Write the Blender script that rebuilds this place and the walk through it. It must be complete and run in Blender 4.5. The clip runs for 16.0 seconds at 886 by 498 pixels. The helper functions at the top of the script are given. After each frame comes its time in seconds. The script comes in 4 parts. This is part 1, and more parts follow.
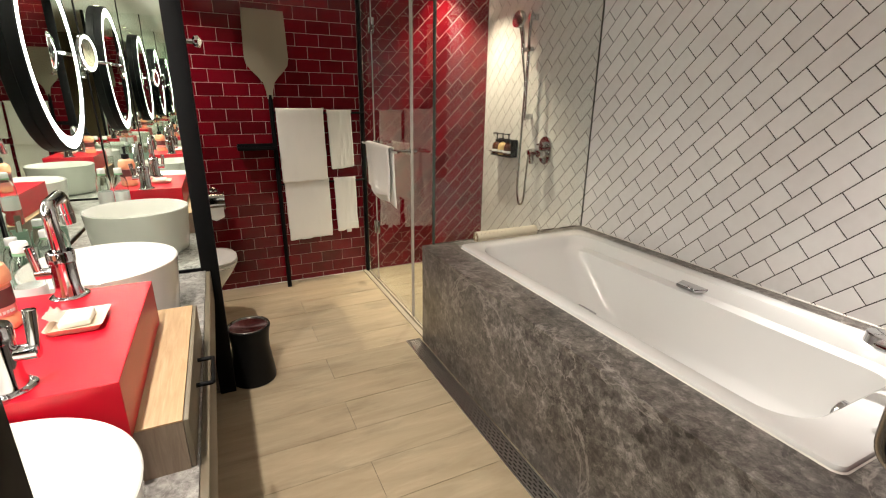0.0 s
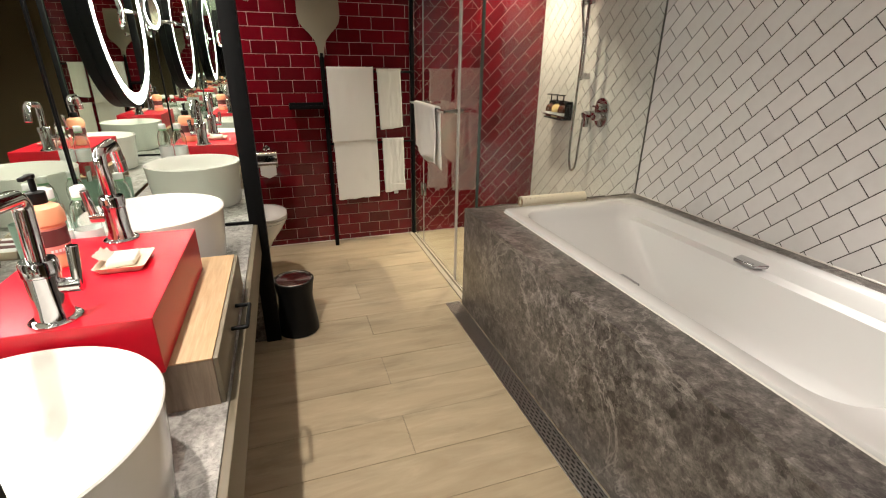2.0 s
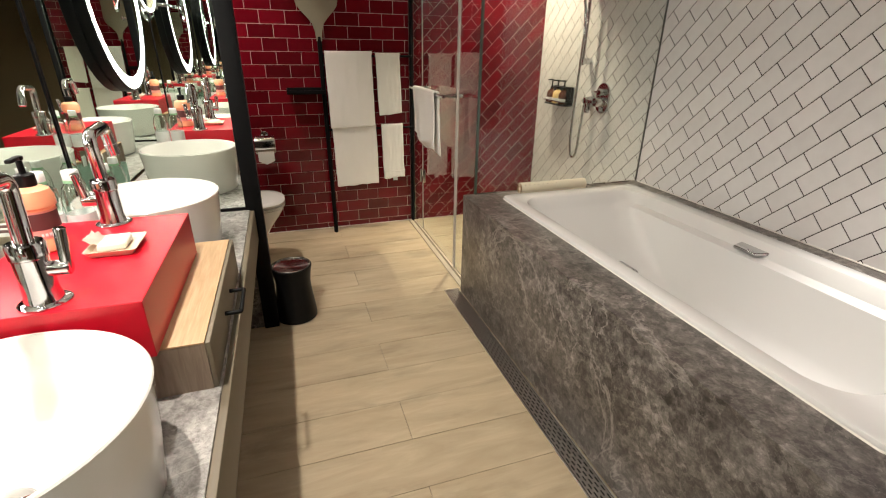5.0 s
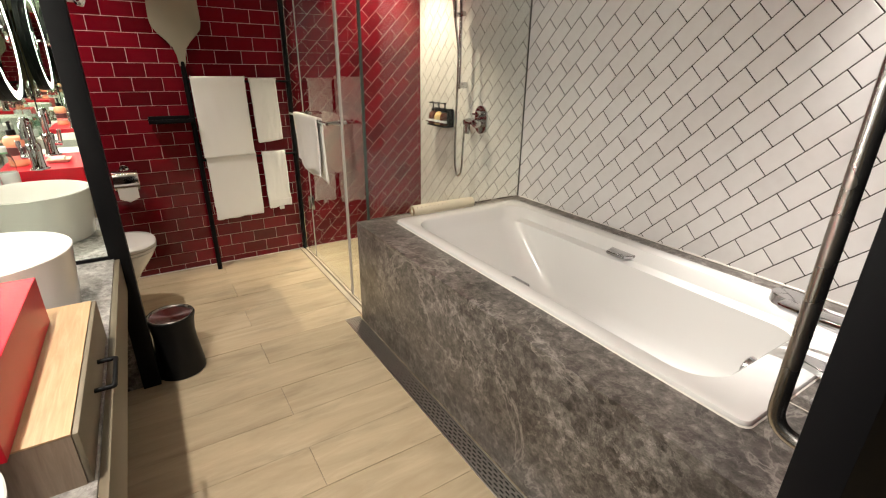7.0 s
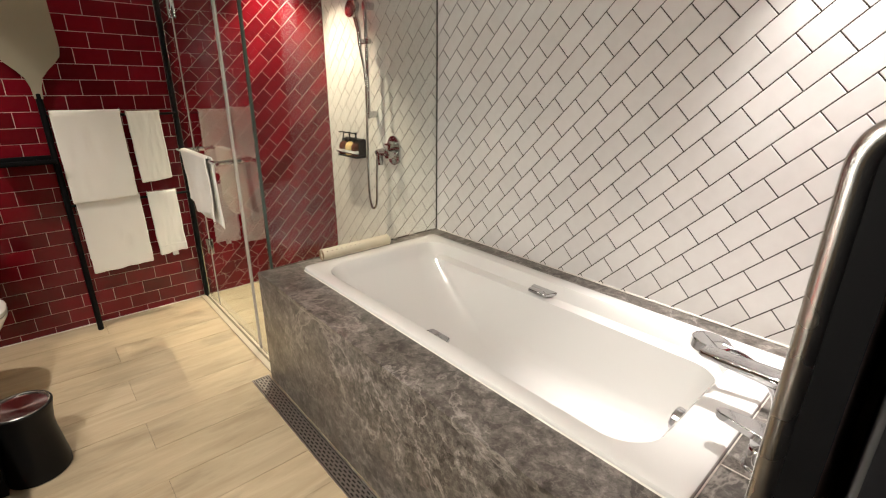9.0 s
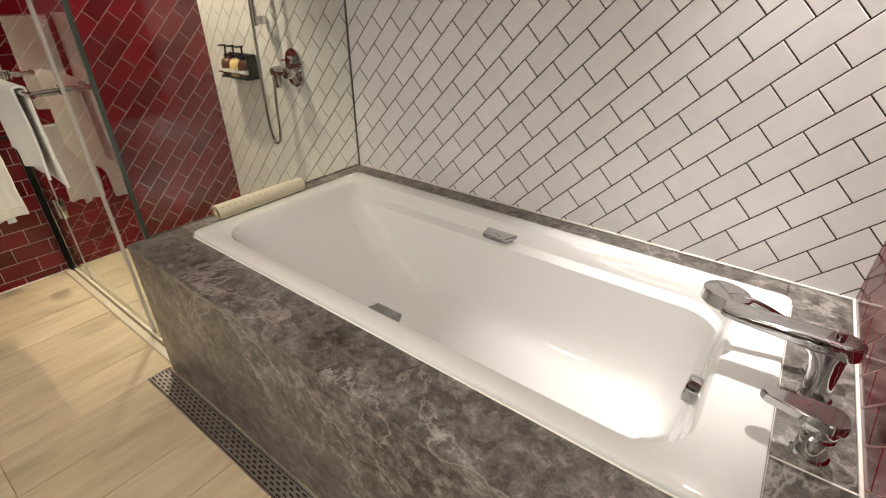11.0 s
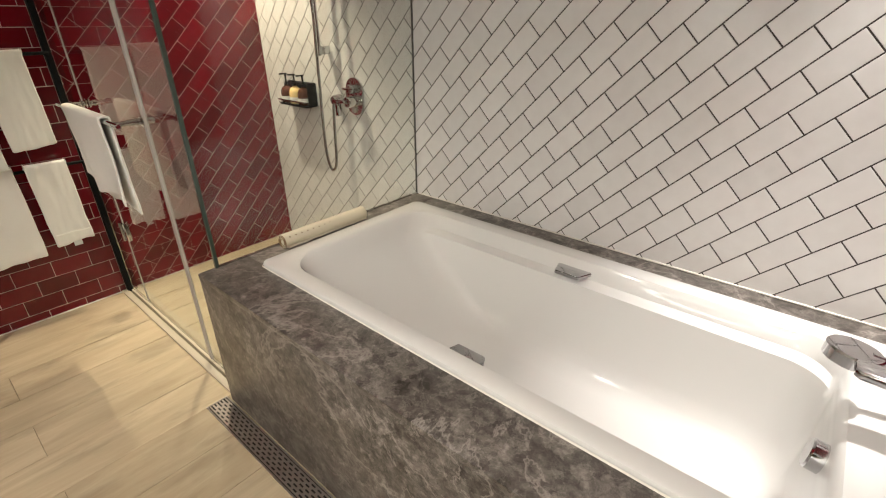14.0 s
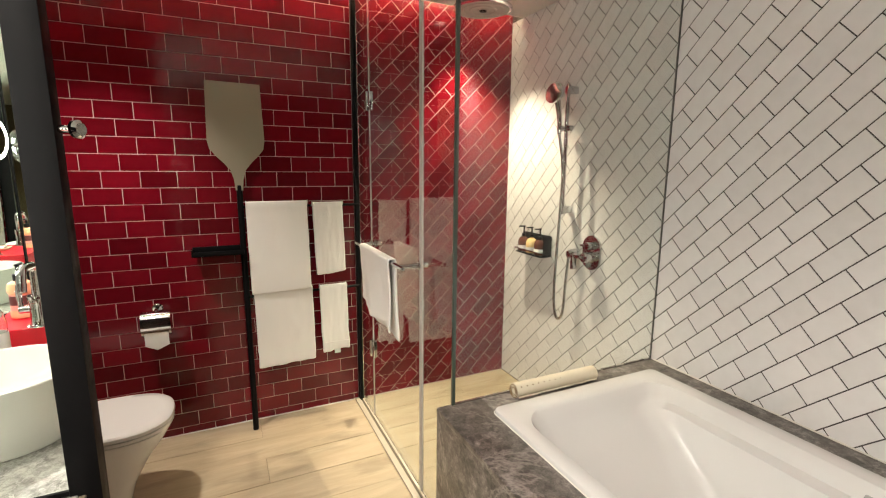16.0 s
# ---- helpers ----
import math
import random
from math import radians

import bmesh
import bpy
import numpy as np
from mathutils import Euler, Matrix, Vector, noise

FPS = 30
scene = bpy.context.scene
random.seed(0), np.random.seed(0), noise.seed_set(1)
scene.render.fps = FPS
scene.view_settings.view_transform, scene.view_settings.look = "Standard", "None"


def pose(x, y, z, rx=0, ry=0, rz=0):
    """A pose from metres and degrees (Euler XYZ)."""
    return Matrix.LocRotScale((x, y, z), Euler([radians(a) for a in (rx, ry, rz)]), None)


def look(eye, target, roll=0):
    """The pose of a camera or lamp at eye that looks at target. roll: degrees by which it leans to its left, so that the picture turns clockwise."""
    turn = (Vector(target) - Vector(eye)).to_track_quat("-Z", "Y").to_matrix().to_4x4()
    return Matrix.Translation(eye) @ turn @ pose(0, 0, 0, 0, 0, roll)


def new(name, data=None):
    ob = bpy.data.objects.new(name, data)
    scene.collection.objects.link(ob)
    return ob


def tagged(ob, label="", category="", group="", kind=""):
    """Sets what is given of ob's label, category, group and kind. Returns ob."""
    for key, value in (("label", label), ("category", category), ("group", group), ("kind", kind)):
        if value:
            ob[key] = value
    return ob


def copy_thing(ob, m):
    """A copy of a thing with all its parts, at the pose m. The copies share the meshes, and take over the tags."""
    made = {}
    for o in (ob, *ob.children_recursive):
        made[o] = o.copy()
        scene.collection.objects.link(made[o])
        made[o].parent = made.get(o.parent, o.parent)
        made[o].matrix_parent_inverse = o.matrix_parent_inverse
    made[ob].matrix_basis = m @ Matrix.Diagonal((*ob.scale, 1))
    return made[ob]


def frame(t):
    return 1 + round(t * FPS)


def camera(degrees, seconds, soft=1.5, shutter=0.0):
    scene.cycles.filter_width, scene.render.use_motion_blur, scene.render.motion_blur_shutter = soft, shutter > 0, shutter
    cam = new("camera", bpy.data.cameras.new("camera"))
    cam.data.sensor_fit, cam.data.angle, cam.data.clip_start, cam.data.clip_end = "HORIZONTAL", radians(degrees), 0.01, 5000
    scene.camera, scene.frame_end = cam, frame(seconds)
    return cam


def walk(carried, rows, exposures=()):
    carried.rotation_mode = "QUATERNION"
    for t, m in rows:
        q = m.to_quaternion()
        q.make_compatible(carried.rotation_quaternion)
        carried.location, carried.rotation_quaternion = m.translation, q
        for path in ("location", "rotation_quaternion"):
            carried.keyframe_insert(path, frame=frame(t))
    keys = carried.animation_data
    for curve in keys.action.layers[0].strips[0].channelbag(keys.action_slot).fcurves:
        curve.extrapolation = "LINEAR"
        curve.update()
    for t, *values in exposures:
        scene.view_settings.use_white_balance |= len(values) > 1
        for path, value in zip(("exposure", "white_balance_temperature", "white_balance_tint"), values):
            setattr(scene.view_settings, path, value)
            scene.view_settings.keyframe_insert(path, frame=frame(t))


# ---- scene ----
cam = camera(87.6, 16.0, soft=1.1)
PATH = [
    (0, (-0.91, -2.138, 1.289), (-0.083, -0.423, 0.677), 0.7),
    (0.5, (-0.898, -2.15, 1.289), (-0.139, -0.419, 0.635), 0.7),
    (1, (-0.883, -2.15, 1.282), (-0.174, -0.411, 0.594), 0.8),
    (1.5, (-0.865, -2.146, 1.271), (-0.223, -0.394, 0.551), 0.7),
    (2, (-0.848, -2.146, 1.261), (-0.25, -0.39, 0.513), 0.7),
    (2.5, (-0.837, -2.148, 1.256), (-0.285, -0.386, 0.488), 0.8),
    (3, (-0.827, -2.152, 1.25), (-0.332, -0.376, 0.476), 0.6),
    (5.5, (-0.834, -2.14, 1.249), (-0.163, -0.435, 0.448), 0.9),
    (6, (-0.837, -2.137, 1.259), (-0.05, -0.478, 0.465), 0.8),
    (6.5, (-0.839, -2.131, 1.272), (0.052, -0.516, 0.499), 0.8),
    (7, (-0.834, -2.122, 1.296), (0.169, -0.554, 0.566), 0.8),
    (7.5, (-0.829, -2.114, 1.33), (0.276, -0.596, 0.642), 0.8),
    (8, (-0.818, -2.096, 1.353), (0.342, -0.607, 0.691), 0.5),
    (8.5, (-0.745, -2.066, 1.364), (0.466, -0.611, 0.717), 0.5),
    (11, (-0.449, -1.673, 1.297), (0.949, -0.615, 0.334), -0.0),
    (11.5, (-0.407, -1.631, 1.275), (0.995, -0.676, 0.216), -0.2),
    (12, (-0.406, -1.59, 1.27), (1.024, -0.725, 0.17), -0.0),
    (12.5, (-0.409, -1.586, 1.267), (1.049, -0.765, 0.17), -0.1),
    (13, (-0.419, -1.581, 1.273), (1.053, -0.738, 0.214), -0.3),
    (13.5, (-0.449, -1.553, 1.295), (1.003, -0.592, 0.312), -0.3),
    (14, (-0.503, -1.503, 1.32), (0.866, -0.344, 0.435), -0.1),
    (14.5, (-0.555, -1.464, 1.335), (0.659, -0.062, 0.585), 0.1),
    (15, (-0.612, -1.424, 1.37), (0.431, 0.17, 0.763), 0.3),
    (15.5, (-0.639, -1.4, 1.4), (0.277, 0.317, 0.938), 0.5),
    (16, (-0.645, -1.39, 1.409), (0.204, 0.387, 1.061), 0.5),
]
walk(cam, [(t, look(eye, target, roll)) for t, eye, target, roll in PATH], [(0, -0.30), (3, -0.38), (5.5, -0.28), (7, -0.16), (8.5, -0.06), (11, -0.42), (13, -0.44), (14.5, -0.24), (16, 0.08)])

# the facing mirrors of the vanity see each other many times over
scene.cycles.max_bounces, scene.cycles.glossy_bounces = 18, 16

# ---- light ----
world = bpy.data.worlds.new("world")
scene.world = world
world.use_nodes = True
world.node_tree.nodes["Background"].inputs[0].default_value = (1.0, 0.86, 0.7, 1)
world.node_tree.nodes["Background"].inputs[1].default_value = 0.008

CEIL = 2.30
WARM = (1.0, 0.905, 0.805)


def spot(name, place, target, watts, degrees=95, blend=0.6, radius=0.035, colour=WARM):
    lamp = bpy.data.lights.new(name, "SPOT")
    lamp.energy, lamp.spot_size, lamp.spot_blend = watts, radians(degrees), blend
    lamp.shadow_soft_size, lamp.color = radius, colour
    ob = new(name, lamp)
    ob.matrix_world = look(place, target)
    return ob


COOL, YELLOW = (1.0, 0.945, 0.885), (1.0, 0.86, 0.62)
DOWNLIGHTS = [
    # place on the ceiling, aim, watts, cone, blend, colour
    ((-1.27, -0.44), (-1.14, -0.64), 60, 142, 0.9, WARM),
    ((-1.25, -1.48), (-1.02, -1.40), 146, 138, 0.9, WARM),
    ((-1.20, 0.66), (-0.92, 1.13), 98, 78, 1.0, WARM),
    ((0.67, 1.02), (0.84, 0.94), 165, 84, 0.75, YELLOW),
    ((0.985, -1.79), (1.0, -1.745), 300, 54, 1.0, COOL),
    ((-0.60, -3.10), (-0.60, -3.10), 45, 120, 0.6, WARM),
]
for (lx, ly), (ax, ay), watts, cone, blend, colour in DOWNLIGHTS:
    spot("downlight_lamp", (lx, ly, CEIL - 0.03), (ax, ay, 0), watts, cone, blend, 0.024, colour)


# ---- materials ----
def material(name, colour, rough=0.5, metal=0.0, spec=0.5, coat=0.0):
    m = bpy.data.materials.new(name)
    m.use_nodes = True
    b = m.node_tree.nodes["Principled BSDF"]
    b.inputs["Base Color"].default_value = (*colour, 1)
    b.inputs["Roughness"].default_value = rough
    b.inputs["Metallic"].default_value = metal
    b.inputs["Specular IOR Level"].default_value = spec
    b.inputs["Coat Weight"].default_value = coat
    return m


def nd(m, kind, **values):
    n = m.node_tree.nodes.new(kind)
    for key, value in values.items():
        n.inputs[key.replace("_", " ")].default_value = value
    return n


def wire(m, a, b):
    m.node_tree.links.new(a, b)


def ramp(m, source, stops):
    r = m.node_tree.nodes.new("ShaderNodeValToRGB")
    while len(r.color_ramp.elements) < len(stops):
        r.color_ramp.elements.new(0.5)
    for e, (p, c) in zip(r.color_ramp.elements, stops):
        e.position, e.color = p, (*c, 1)
    wire(m, source, r.inputs[0])
    return r.outputs[0]


def coords(m, scale=(1, 1, 1), world_space=True):
    c = m.node_tree.nodes.new("ShaderNodeNewGeometry" if world_space else "ShaderNodeTexCoord")
    p = nd(m, "ShaderNodeMapping")
    p.inputs["Scale"].default_value = scale
    wire(m, c.outputs["Position" if world_space else "Object"], p.inputs[0])
    return p.outputs[0]


def noise_tex(m, where, scale, detail=4.0, rough=0.5, distort=0.0):
    n = nd(m, "ShaderNodeTexNoise", Scale=scale, Detail=detail, Roughness=rough, Distortion=distort)
    wire(m, where, n.inputs["Vector"])
    return n.outputs["Fac"]


def bump(m, height, strength=0.1, distance=0.01):
    b = nd(m, "ShaderNodeBump", Strength=strength, Distance=distance)
    wire(m, height, b.inputs["Height"])
    wire(m, b.outputs[0], m.node_tree.nodes["Principled BSDF"].inputs["Normal"])


def base(m):
    return m.node_tree.nodes["Principled BSDF"].inputs


def rough_noise(m, low, high, scale=6.0):
    f = noise_tex(m, coords(m), scale, 3.0)
    r = nd(m, "ShaderNodeMapRange", From_Min=0.3, From_Max=0.7, To_Min=low, To_Max=high)
    wire(m, f, r.inputs[0])
    wire(m, r.outputs[0], base(m)["Roughness"])


def tile_material(name, dark, mid, light, rough, wave):
    m = material(name, mid, rough)
    info = m.node_tree.nodes.new("ShaderNodeObjectInfo")
    geo = m.node_tree.nodes.new("ShaderNodeNewGeometry")
    add = nd(m, "ShaderNodeMath")
    wire(m, info.outputs["Random"], add.inputs[0])
    wire(m, geo.outputs["Random Per Island"], add.inputs[1])
    frac = nd(m, "ShaderNodeMath")
    frac.operation = "FRACT"
    wire(m, add.outputs[0], frac.inputs[0])
    colour = ramp(m, frac.outputs[0], [(0.0, dark), (0.5, mid), (1.0, light)])
    cloud = noise_tex(m, coords(m), 26.0, 3.0)
    mix = nd(m, "ShaderNodeMix")
    mix.data_type, mix.blend_type = "RGBA", "OVERLAY"
    mix.inputs[0].default_value = 0.25
    wire(m, colour, mix.inputs[6])
    wire(m, ramp(m, cloud, [(0.25, (0.35, 0.35, 0.35)), (0.75, (0.65, 0.65, 0.65))]), mix.inputs[7])
    wire(m, mix.outputs[2], base(m)["Base Color"])
    bump(m, noise_tex(m, coords(m), 14.0, 2.0), wave, 0.004)
    return m


RED_TILE = tile_material("red_glazed_tile", (0.095, 0.003, 0.007), (0.140, 0.0036, 0.0095), (0.190, 0.0052, 0.0135), 0.12, 0.22)
WHITE_TILE = tile_material("white_glazed_tile", (0.69, 0.675, 0.665), (0.73, 0.715, 0.705), (0.765, 0.75, 0.74), 0.22, 0.10)


def grout(name, colour):
    m = material(name, colour, 0.9)
    f = noise_tex(m, coords(m), 60.0, 5.0)
    wire(m, ramp(m, f, [(0.2, tuple(v * 0.75 for v in colour)), (0.8, colour)]), base(m)["Base Color"])
    bump(m, noise_tex(m, coords(m), 300.0, 3.0), 0.3, 0.001)
    return m


PINK_GROUT = grout("pale_grout", (0.66, 0.46, 0.42))
FLOOR_GROUT = grout("brown_floor_grout", (0.25, 0.195, 0.135))
GREY_GROUT = grout("dark_grey_grout", (0.085, 0.074, 0.067))


def marble(name, tones, scale=1.0, rough=0.3):
    m = material(name, tones[1], rough)
    where = coords(m)
    large = noise_tex(m, where, 4.5 * scale, 6.0, 0.6, 0.5)
    fine = noise_tex(m, coords(m, (1.0, 0.8, 0.9)), 46.0 * scale, 8.0, 0.72, 0.3)
    drift = nd(m, "ShaderNodeTexNoise", Scale=22.0 * scale, Detail=5.0, Roughness=0.65)
    wire(m, where, drift.inputs["Vector"])
    push = nd(m, "ShaderNodeVectorMath")
    push.operation = "MULTIPLY_ADD"
    push.inputs[1].default_value = (0.075, 0.075, 0.075)
    wire(m, drift.outputs["Color"], push.inputs[0])
    wire(m, where, push.inputs[2])
    clots = nd(m, "ShaderNodeTexVoronoi", Scale=30.0 * scale)
    wire(m, push.outputs[0], clots.inputs["Vector"])
    clot = nd(m, "ShaderNodeSeparateColor")
    wire(m, clots.outputs["Color"], clot.inputs[0])

    def weigh(value, share, other=None):
        n = nd(m, "ShaderNodeMath")
        n.operation = "MULTIPLY_ADD"
        n.inputs[1].default_value, n.inputs[2].default_value = share, 0.0
        wire(m, value, n.inputs[0])
        if other is not None:
            wire(m, other, n.inputs[2])
        return n

    mixed = weigh(large, 0.30, weigh(fine, 0.58, weigh(clot.outputs[0], 0.12).outputs[0]).outputs[0])
    colour = ramp(m, mixed.outputs[0], [(0.36, tones[0]), (0.455, tones[1]), (0.555, tones[2]), (0.69, tones[3])])

    def line(scale_v, width, amount, distort):
        ridge = noise_tex(m, where, scale_v, 7.0, 0.62, distort)
        vein = nd(m, "ShaderNodeMath")
        vein.operation = "SUBTRACT"
        vein.inputs[1].default_value = 0.5
        wire(m, ridge, vein.inputs[0])
        edge = nd(m, "ShaderNodeMath")
        edge.operation = "ABSOLUTE"
        wire(m, vein.outputs[0], edge.inputs[0])
        return ramp(m, edge.outputs[0], [(0.0, (amount,) * 3), (width, (0, 0, 0))])

    def over(under, mask, tone):
        mix = nd(m, "ShaderNodeMix")
        mix.data_type = "RGBA"
        wire(m, mask, mix.inputs[0])
        wire(m, under, mix.inputs[6])
        mix.inputs[7].default_value = (*tone, 1)
        return mix.outputs[2]

    colour = over(colour, line(19.0 * scale, 0.030, 0.40, 0.4), tones[0])
    colour = over(colour, line(2.2 * scale, 0.012, 0.55, 0.5), tones[3])
    colour = over(colour, line(11.0 * scale, 0.014, 0.22, 0.4), tones[3])
    wire(m, colour, base(m)["Base Color"])
    rough_noise(m, rough * 0.8, rough * 1.3, 9.0)
    bump(m, fine, 0.10, 0.003)
    return m


MARBLE = marble("grey_brown_marble", [(0.032, 0.026, 0.022), (0.085, 0.073, 0.064), (0.165, 0.147, 0.131), (0.38, 0.345, 0.315)], 1.0, 0.36)
COUNTER_STONE = marble("pale_grey_counter_stone", [(0.13, 0.12, 0.11), (0.27, 0.255, 0.24), (0.42, 0.405, 0.38), (0.62, 0.60, 0.57)], 1.2, 0.45)


def wood(name, dark, light, stretch, rough=0.4, ring=1.0, vary=0.12):
    m = material(name, light, rough)
    where = coords(m, stretch)
    info = m.node_tree.nodes.new("ShaderNodeObjectInfo")
    shift = nd(m, "ShaderNodeVectorMath")
    shift.operation = "MULTIPLY_ADD"
    shift.inputs[1].default_value = (1, 1, 1)
    wire(m, where, shift.inputs[0])
    far = nd(m, "ShaderNodeMath")
    far.operation = "MULTIPLY"
    far.inputs[1].default_value = 37.0
    wire(m, info.outputs["Random"], far.inputs[0])
    wire(m, far.outputs[0], shift.inputs[2])
    grain = noise_tex(m, shift.outputs[0], 9.0 * ring, 7.0, 0.62, 0.6)
    colour = ramp(m, grain, [(0.30, dark), (0.52, tuple((a + b) / 2 for a, b in zip(dark, light))), (0.68, light)])
    value = nd(m, "ShaderNodeMapRange", To_Min=1 - vary, To_Max=1 + vary * 0.5)
    wire(m, info.outputs["Random"], value.inputs[0])
    hsv = nd(m, "ShaderNodeHueSaturation")
    wire(m, value.outputs[0], hsv.inputs["Value"])
    wire(m, colour, hsv.inputs["Color"])
    wire(m, hsv.outputs[0], base(m)["Base Color"])
    bump(m, grain, 0.08, 0.002)
    return m


FLOOR_PLANK = wood("pale_oak_look_porcelain", (0.40, 0.315, 0.205), (0.52, 0.43, 0.295), (0.45, 2.6, 1), 0.42, 0.7, 0.07)


def mottle(m, scale, low, high, stretch=(1, 1, 1)):
    """Broad clouding of a colour, over the finer grain."""
    old = base(m)["Base Color"].links[0].from_socket
    cloud = noise_tex(m, coords(m, stretch), scale, 5.0, 0.6, 0.4)
    tone = ramp(m, cloud, [(0.33, (low, low, low)), (0.46, (1.0, 1.0, 1.0)), (0.70, (high, high, high))])
    mix = nd(m, "ShaderNodeMix")
    mix.data_type, mix.blend_type = "RGBA", "MULTIPLY"
    mix.inputs[0].default_value = 1.0
    wire(m, old, mix.inputs[6])
    wire(m, tone, mix.inputs[7])
    wire(m, mix.outputs[2], base(m)["Base Color"])


mottle(FLOOR_PLANK, 5.0, 0.80, 1.06, (0.5, 2.0, 1))
rough_noise(FLOOR_PLANK, 0.34, 0.5, 9.0)
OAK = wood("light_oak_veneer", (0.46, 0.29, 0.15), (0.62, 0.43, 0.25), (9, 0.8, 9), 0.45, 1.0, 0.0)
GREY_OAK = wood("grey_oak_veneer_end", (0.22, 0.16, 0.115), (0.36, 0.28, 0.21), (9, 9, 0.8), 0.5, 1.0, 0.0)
BROWN_WALL = material("brown_wall_covering", (0.24, 0.18, 0.10), 0.8)
bump(BROWN_WALL, noise_tex(BROWN_WALL, coords(BROWN_WALL), 120.0, 4.0), 0.2, 0.002)
CEILING_PAINT = material("white_ceiling_paint", (0.78, 0.76, 0.72), 0.85)
bump(CEILING_PAINT, noise_tex(CEILING_PAINT, coords(CEILING_PAINT), 150.0, 3.0), 0.1, 0.001)
PORCELAIN = material("white_porcelain", (0.80, 0.785, 0.75), 0.12, coat=0.4)
rough_noise(PORCELAIN, 0.09, 0.17, 4.0)
ENAMEL = material("white_bath_enamel", (0.70, 0.695, 0.68), 0.16, coat=0.3)
rough_noise(ENAMEL, 0.06, 0.13, 5.0)
CHROME = material("polished_chrome", (0.60, 0.60, 0.61), 0.06, 1.0)
rough_noise(CHROME, 0.04, 0.1, 12.0)
DRAIN_STEEL = material("brushed_drain_steel", (0.52, 0.49, 0.46), 0.4, 1.0)
rough_noise(DRAIN_STEEL, 0.34, 0.48, 18.0)
STEEL = material("brushed_stainless_steel", (0.50, 0.48, 0.46), 0.28, 1.0)
rough_noise(STEEL, 0.22, 0.3, 14.0)
TURNED_STEEL = material("turned_steel_lid", (0.42, 0.36, 0.345), 0.24, 1.0)
base(TURNED_STEEL)["Anisotropic"].default_value = 0.85
radial = TURNED_STEEL.node_tree.nodes.new("ShaderNodeTangent")
radial.direction_type, radial.axis = "RADIAL", "Z"
wire(TURNED_STEEL, radial.outputs[0], base(TURNED_STEEL)["Tangent"])
BLACK_METAL = material("black_powder_coated_metal", (0.005, 0.005, 0.0055), 0.5, spec=0.10)
rough_noise(BLACK_METAL, 0.4, 0.55, 20.0)
BLACK_GLOSS = material("black_lacquered_door", (0.004, 0.004, 0.005), 0.55, spec=0.15)
# near-black colour for the shade below the drain slots
CHANNEL_SHADE = material("drain_channel_shade", (0.01, 0.009, 0.008), 0.7)
BLACK_PLASTIC = material("black_plastic", (0.006, 0.006, 0.006), 0.4, spec=0.18)
RED_LACQUER = material("red_lacquered_block", (0.62, 0.003, 0.020), 0.33)
bump(RED_LACQUER, noise_tex(RED_LACQUER, coords(RED_LACQUER), 180.0, 2.0), 0.04, 0.001)
TOWEL = material("white_terry_towel", (0.89, 0.87, 0.83), 0.95, spec=0.1)
bump(TOWEL, noise_tex(TOWEL, coords(TOWEL), 420.0, 3.0), 0.55, 0.004)
PEEL = material("beige_painted_board", (0.31, 0.275, 0.205), 0.5)
rough_noise(PEEL, 0.4, 0.6, 9.0)
PAPER = material("white_tissue_paper", (0.82, 0.80, 0.77), 0.95)
CREAM_MAT = material("cream_rolled_mat", (0.68, 0.62, 0.48), 0.9)
bump(CREAM_MAT, noise_tex(CREAM_MAT, coords(CREAM_MAT), 300.0, 2.0), 0.4, 0.002)
BROWN_DOT = material("brown_print", (0.22, 0.14, 0.07), 0.9)
CAULK = material("white_caulk", (0.72, 0.69, 0.63), 0.6)
TRAY = material("beige_ceramic_dish", (0.66, 0.55, 0.42), 0.35)
WRAP = material("pale_soap_wrapper", (0.74, 0.70, 0.62), 0.5)
PEACH = material("peach_soap_bottle", (0.78, 0.36, 0.20), 0.35)
LABEL_PINK = material("pink_bottle_label", (0.70, 0.30, 0.26), 0.5)
LABEL_DARK = material("dark_print", (0.10, 0.03, 0.03), 0.5)
GREEN_CAP = material("pale_green_cap", (0.22, 0.42, 0.24), 0.4)
GREEN_CUP = material("pale_green_tumbler", (0.30, 0.44, 0.36), 0.3)
WHITE_LABEL = material("white_label", (0.75, 0.75, 0.74), 0.5)
AMBER = material("brown_bottle_liquid", (0.10, 0.035, 0.02), 0.15)
YELLOW_LIQUID = material("pale_yellow_liquid", (0.75, 0.55, 0.25), 0.2)
DARK_FABRIC = material("black_bag_fabric", (0.012, 0.012, 0.013), 0.9)
STRIP_STONE = material("beige_threshold_stone", (0.46, 0.40, 0.31), 0.45)
rough_noise(STRIP_STONE, 0.35, 0.55, 20.0)
OLIVE_TRIM = material("taupe_counter_edge", (0.17, 0.14, 0.095), 0.45)


def glowing(name, colour, strength):
    m = material(name, colour)
    base(m)["Emission Color"].default_value = (*colour, 1)
    base(m)["Emission Strength"].default_value = strength
    return m


LED_RING = glowing("white_led_ring", (1.0, 0.99, 0.91), 23.0)
LED_COVE = glowing("warm_led_strip", (1.0, 0.80, 0.55), 40.0)
LAMP_FACE = glowing("downlight_lens", (1.0, 0.88, 0.7), 12.0)

MIRROR = material("silvered_mirror", (0.88, 0.925, 0.88), 0.0, 1.0)


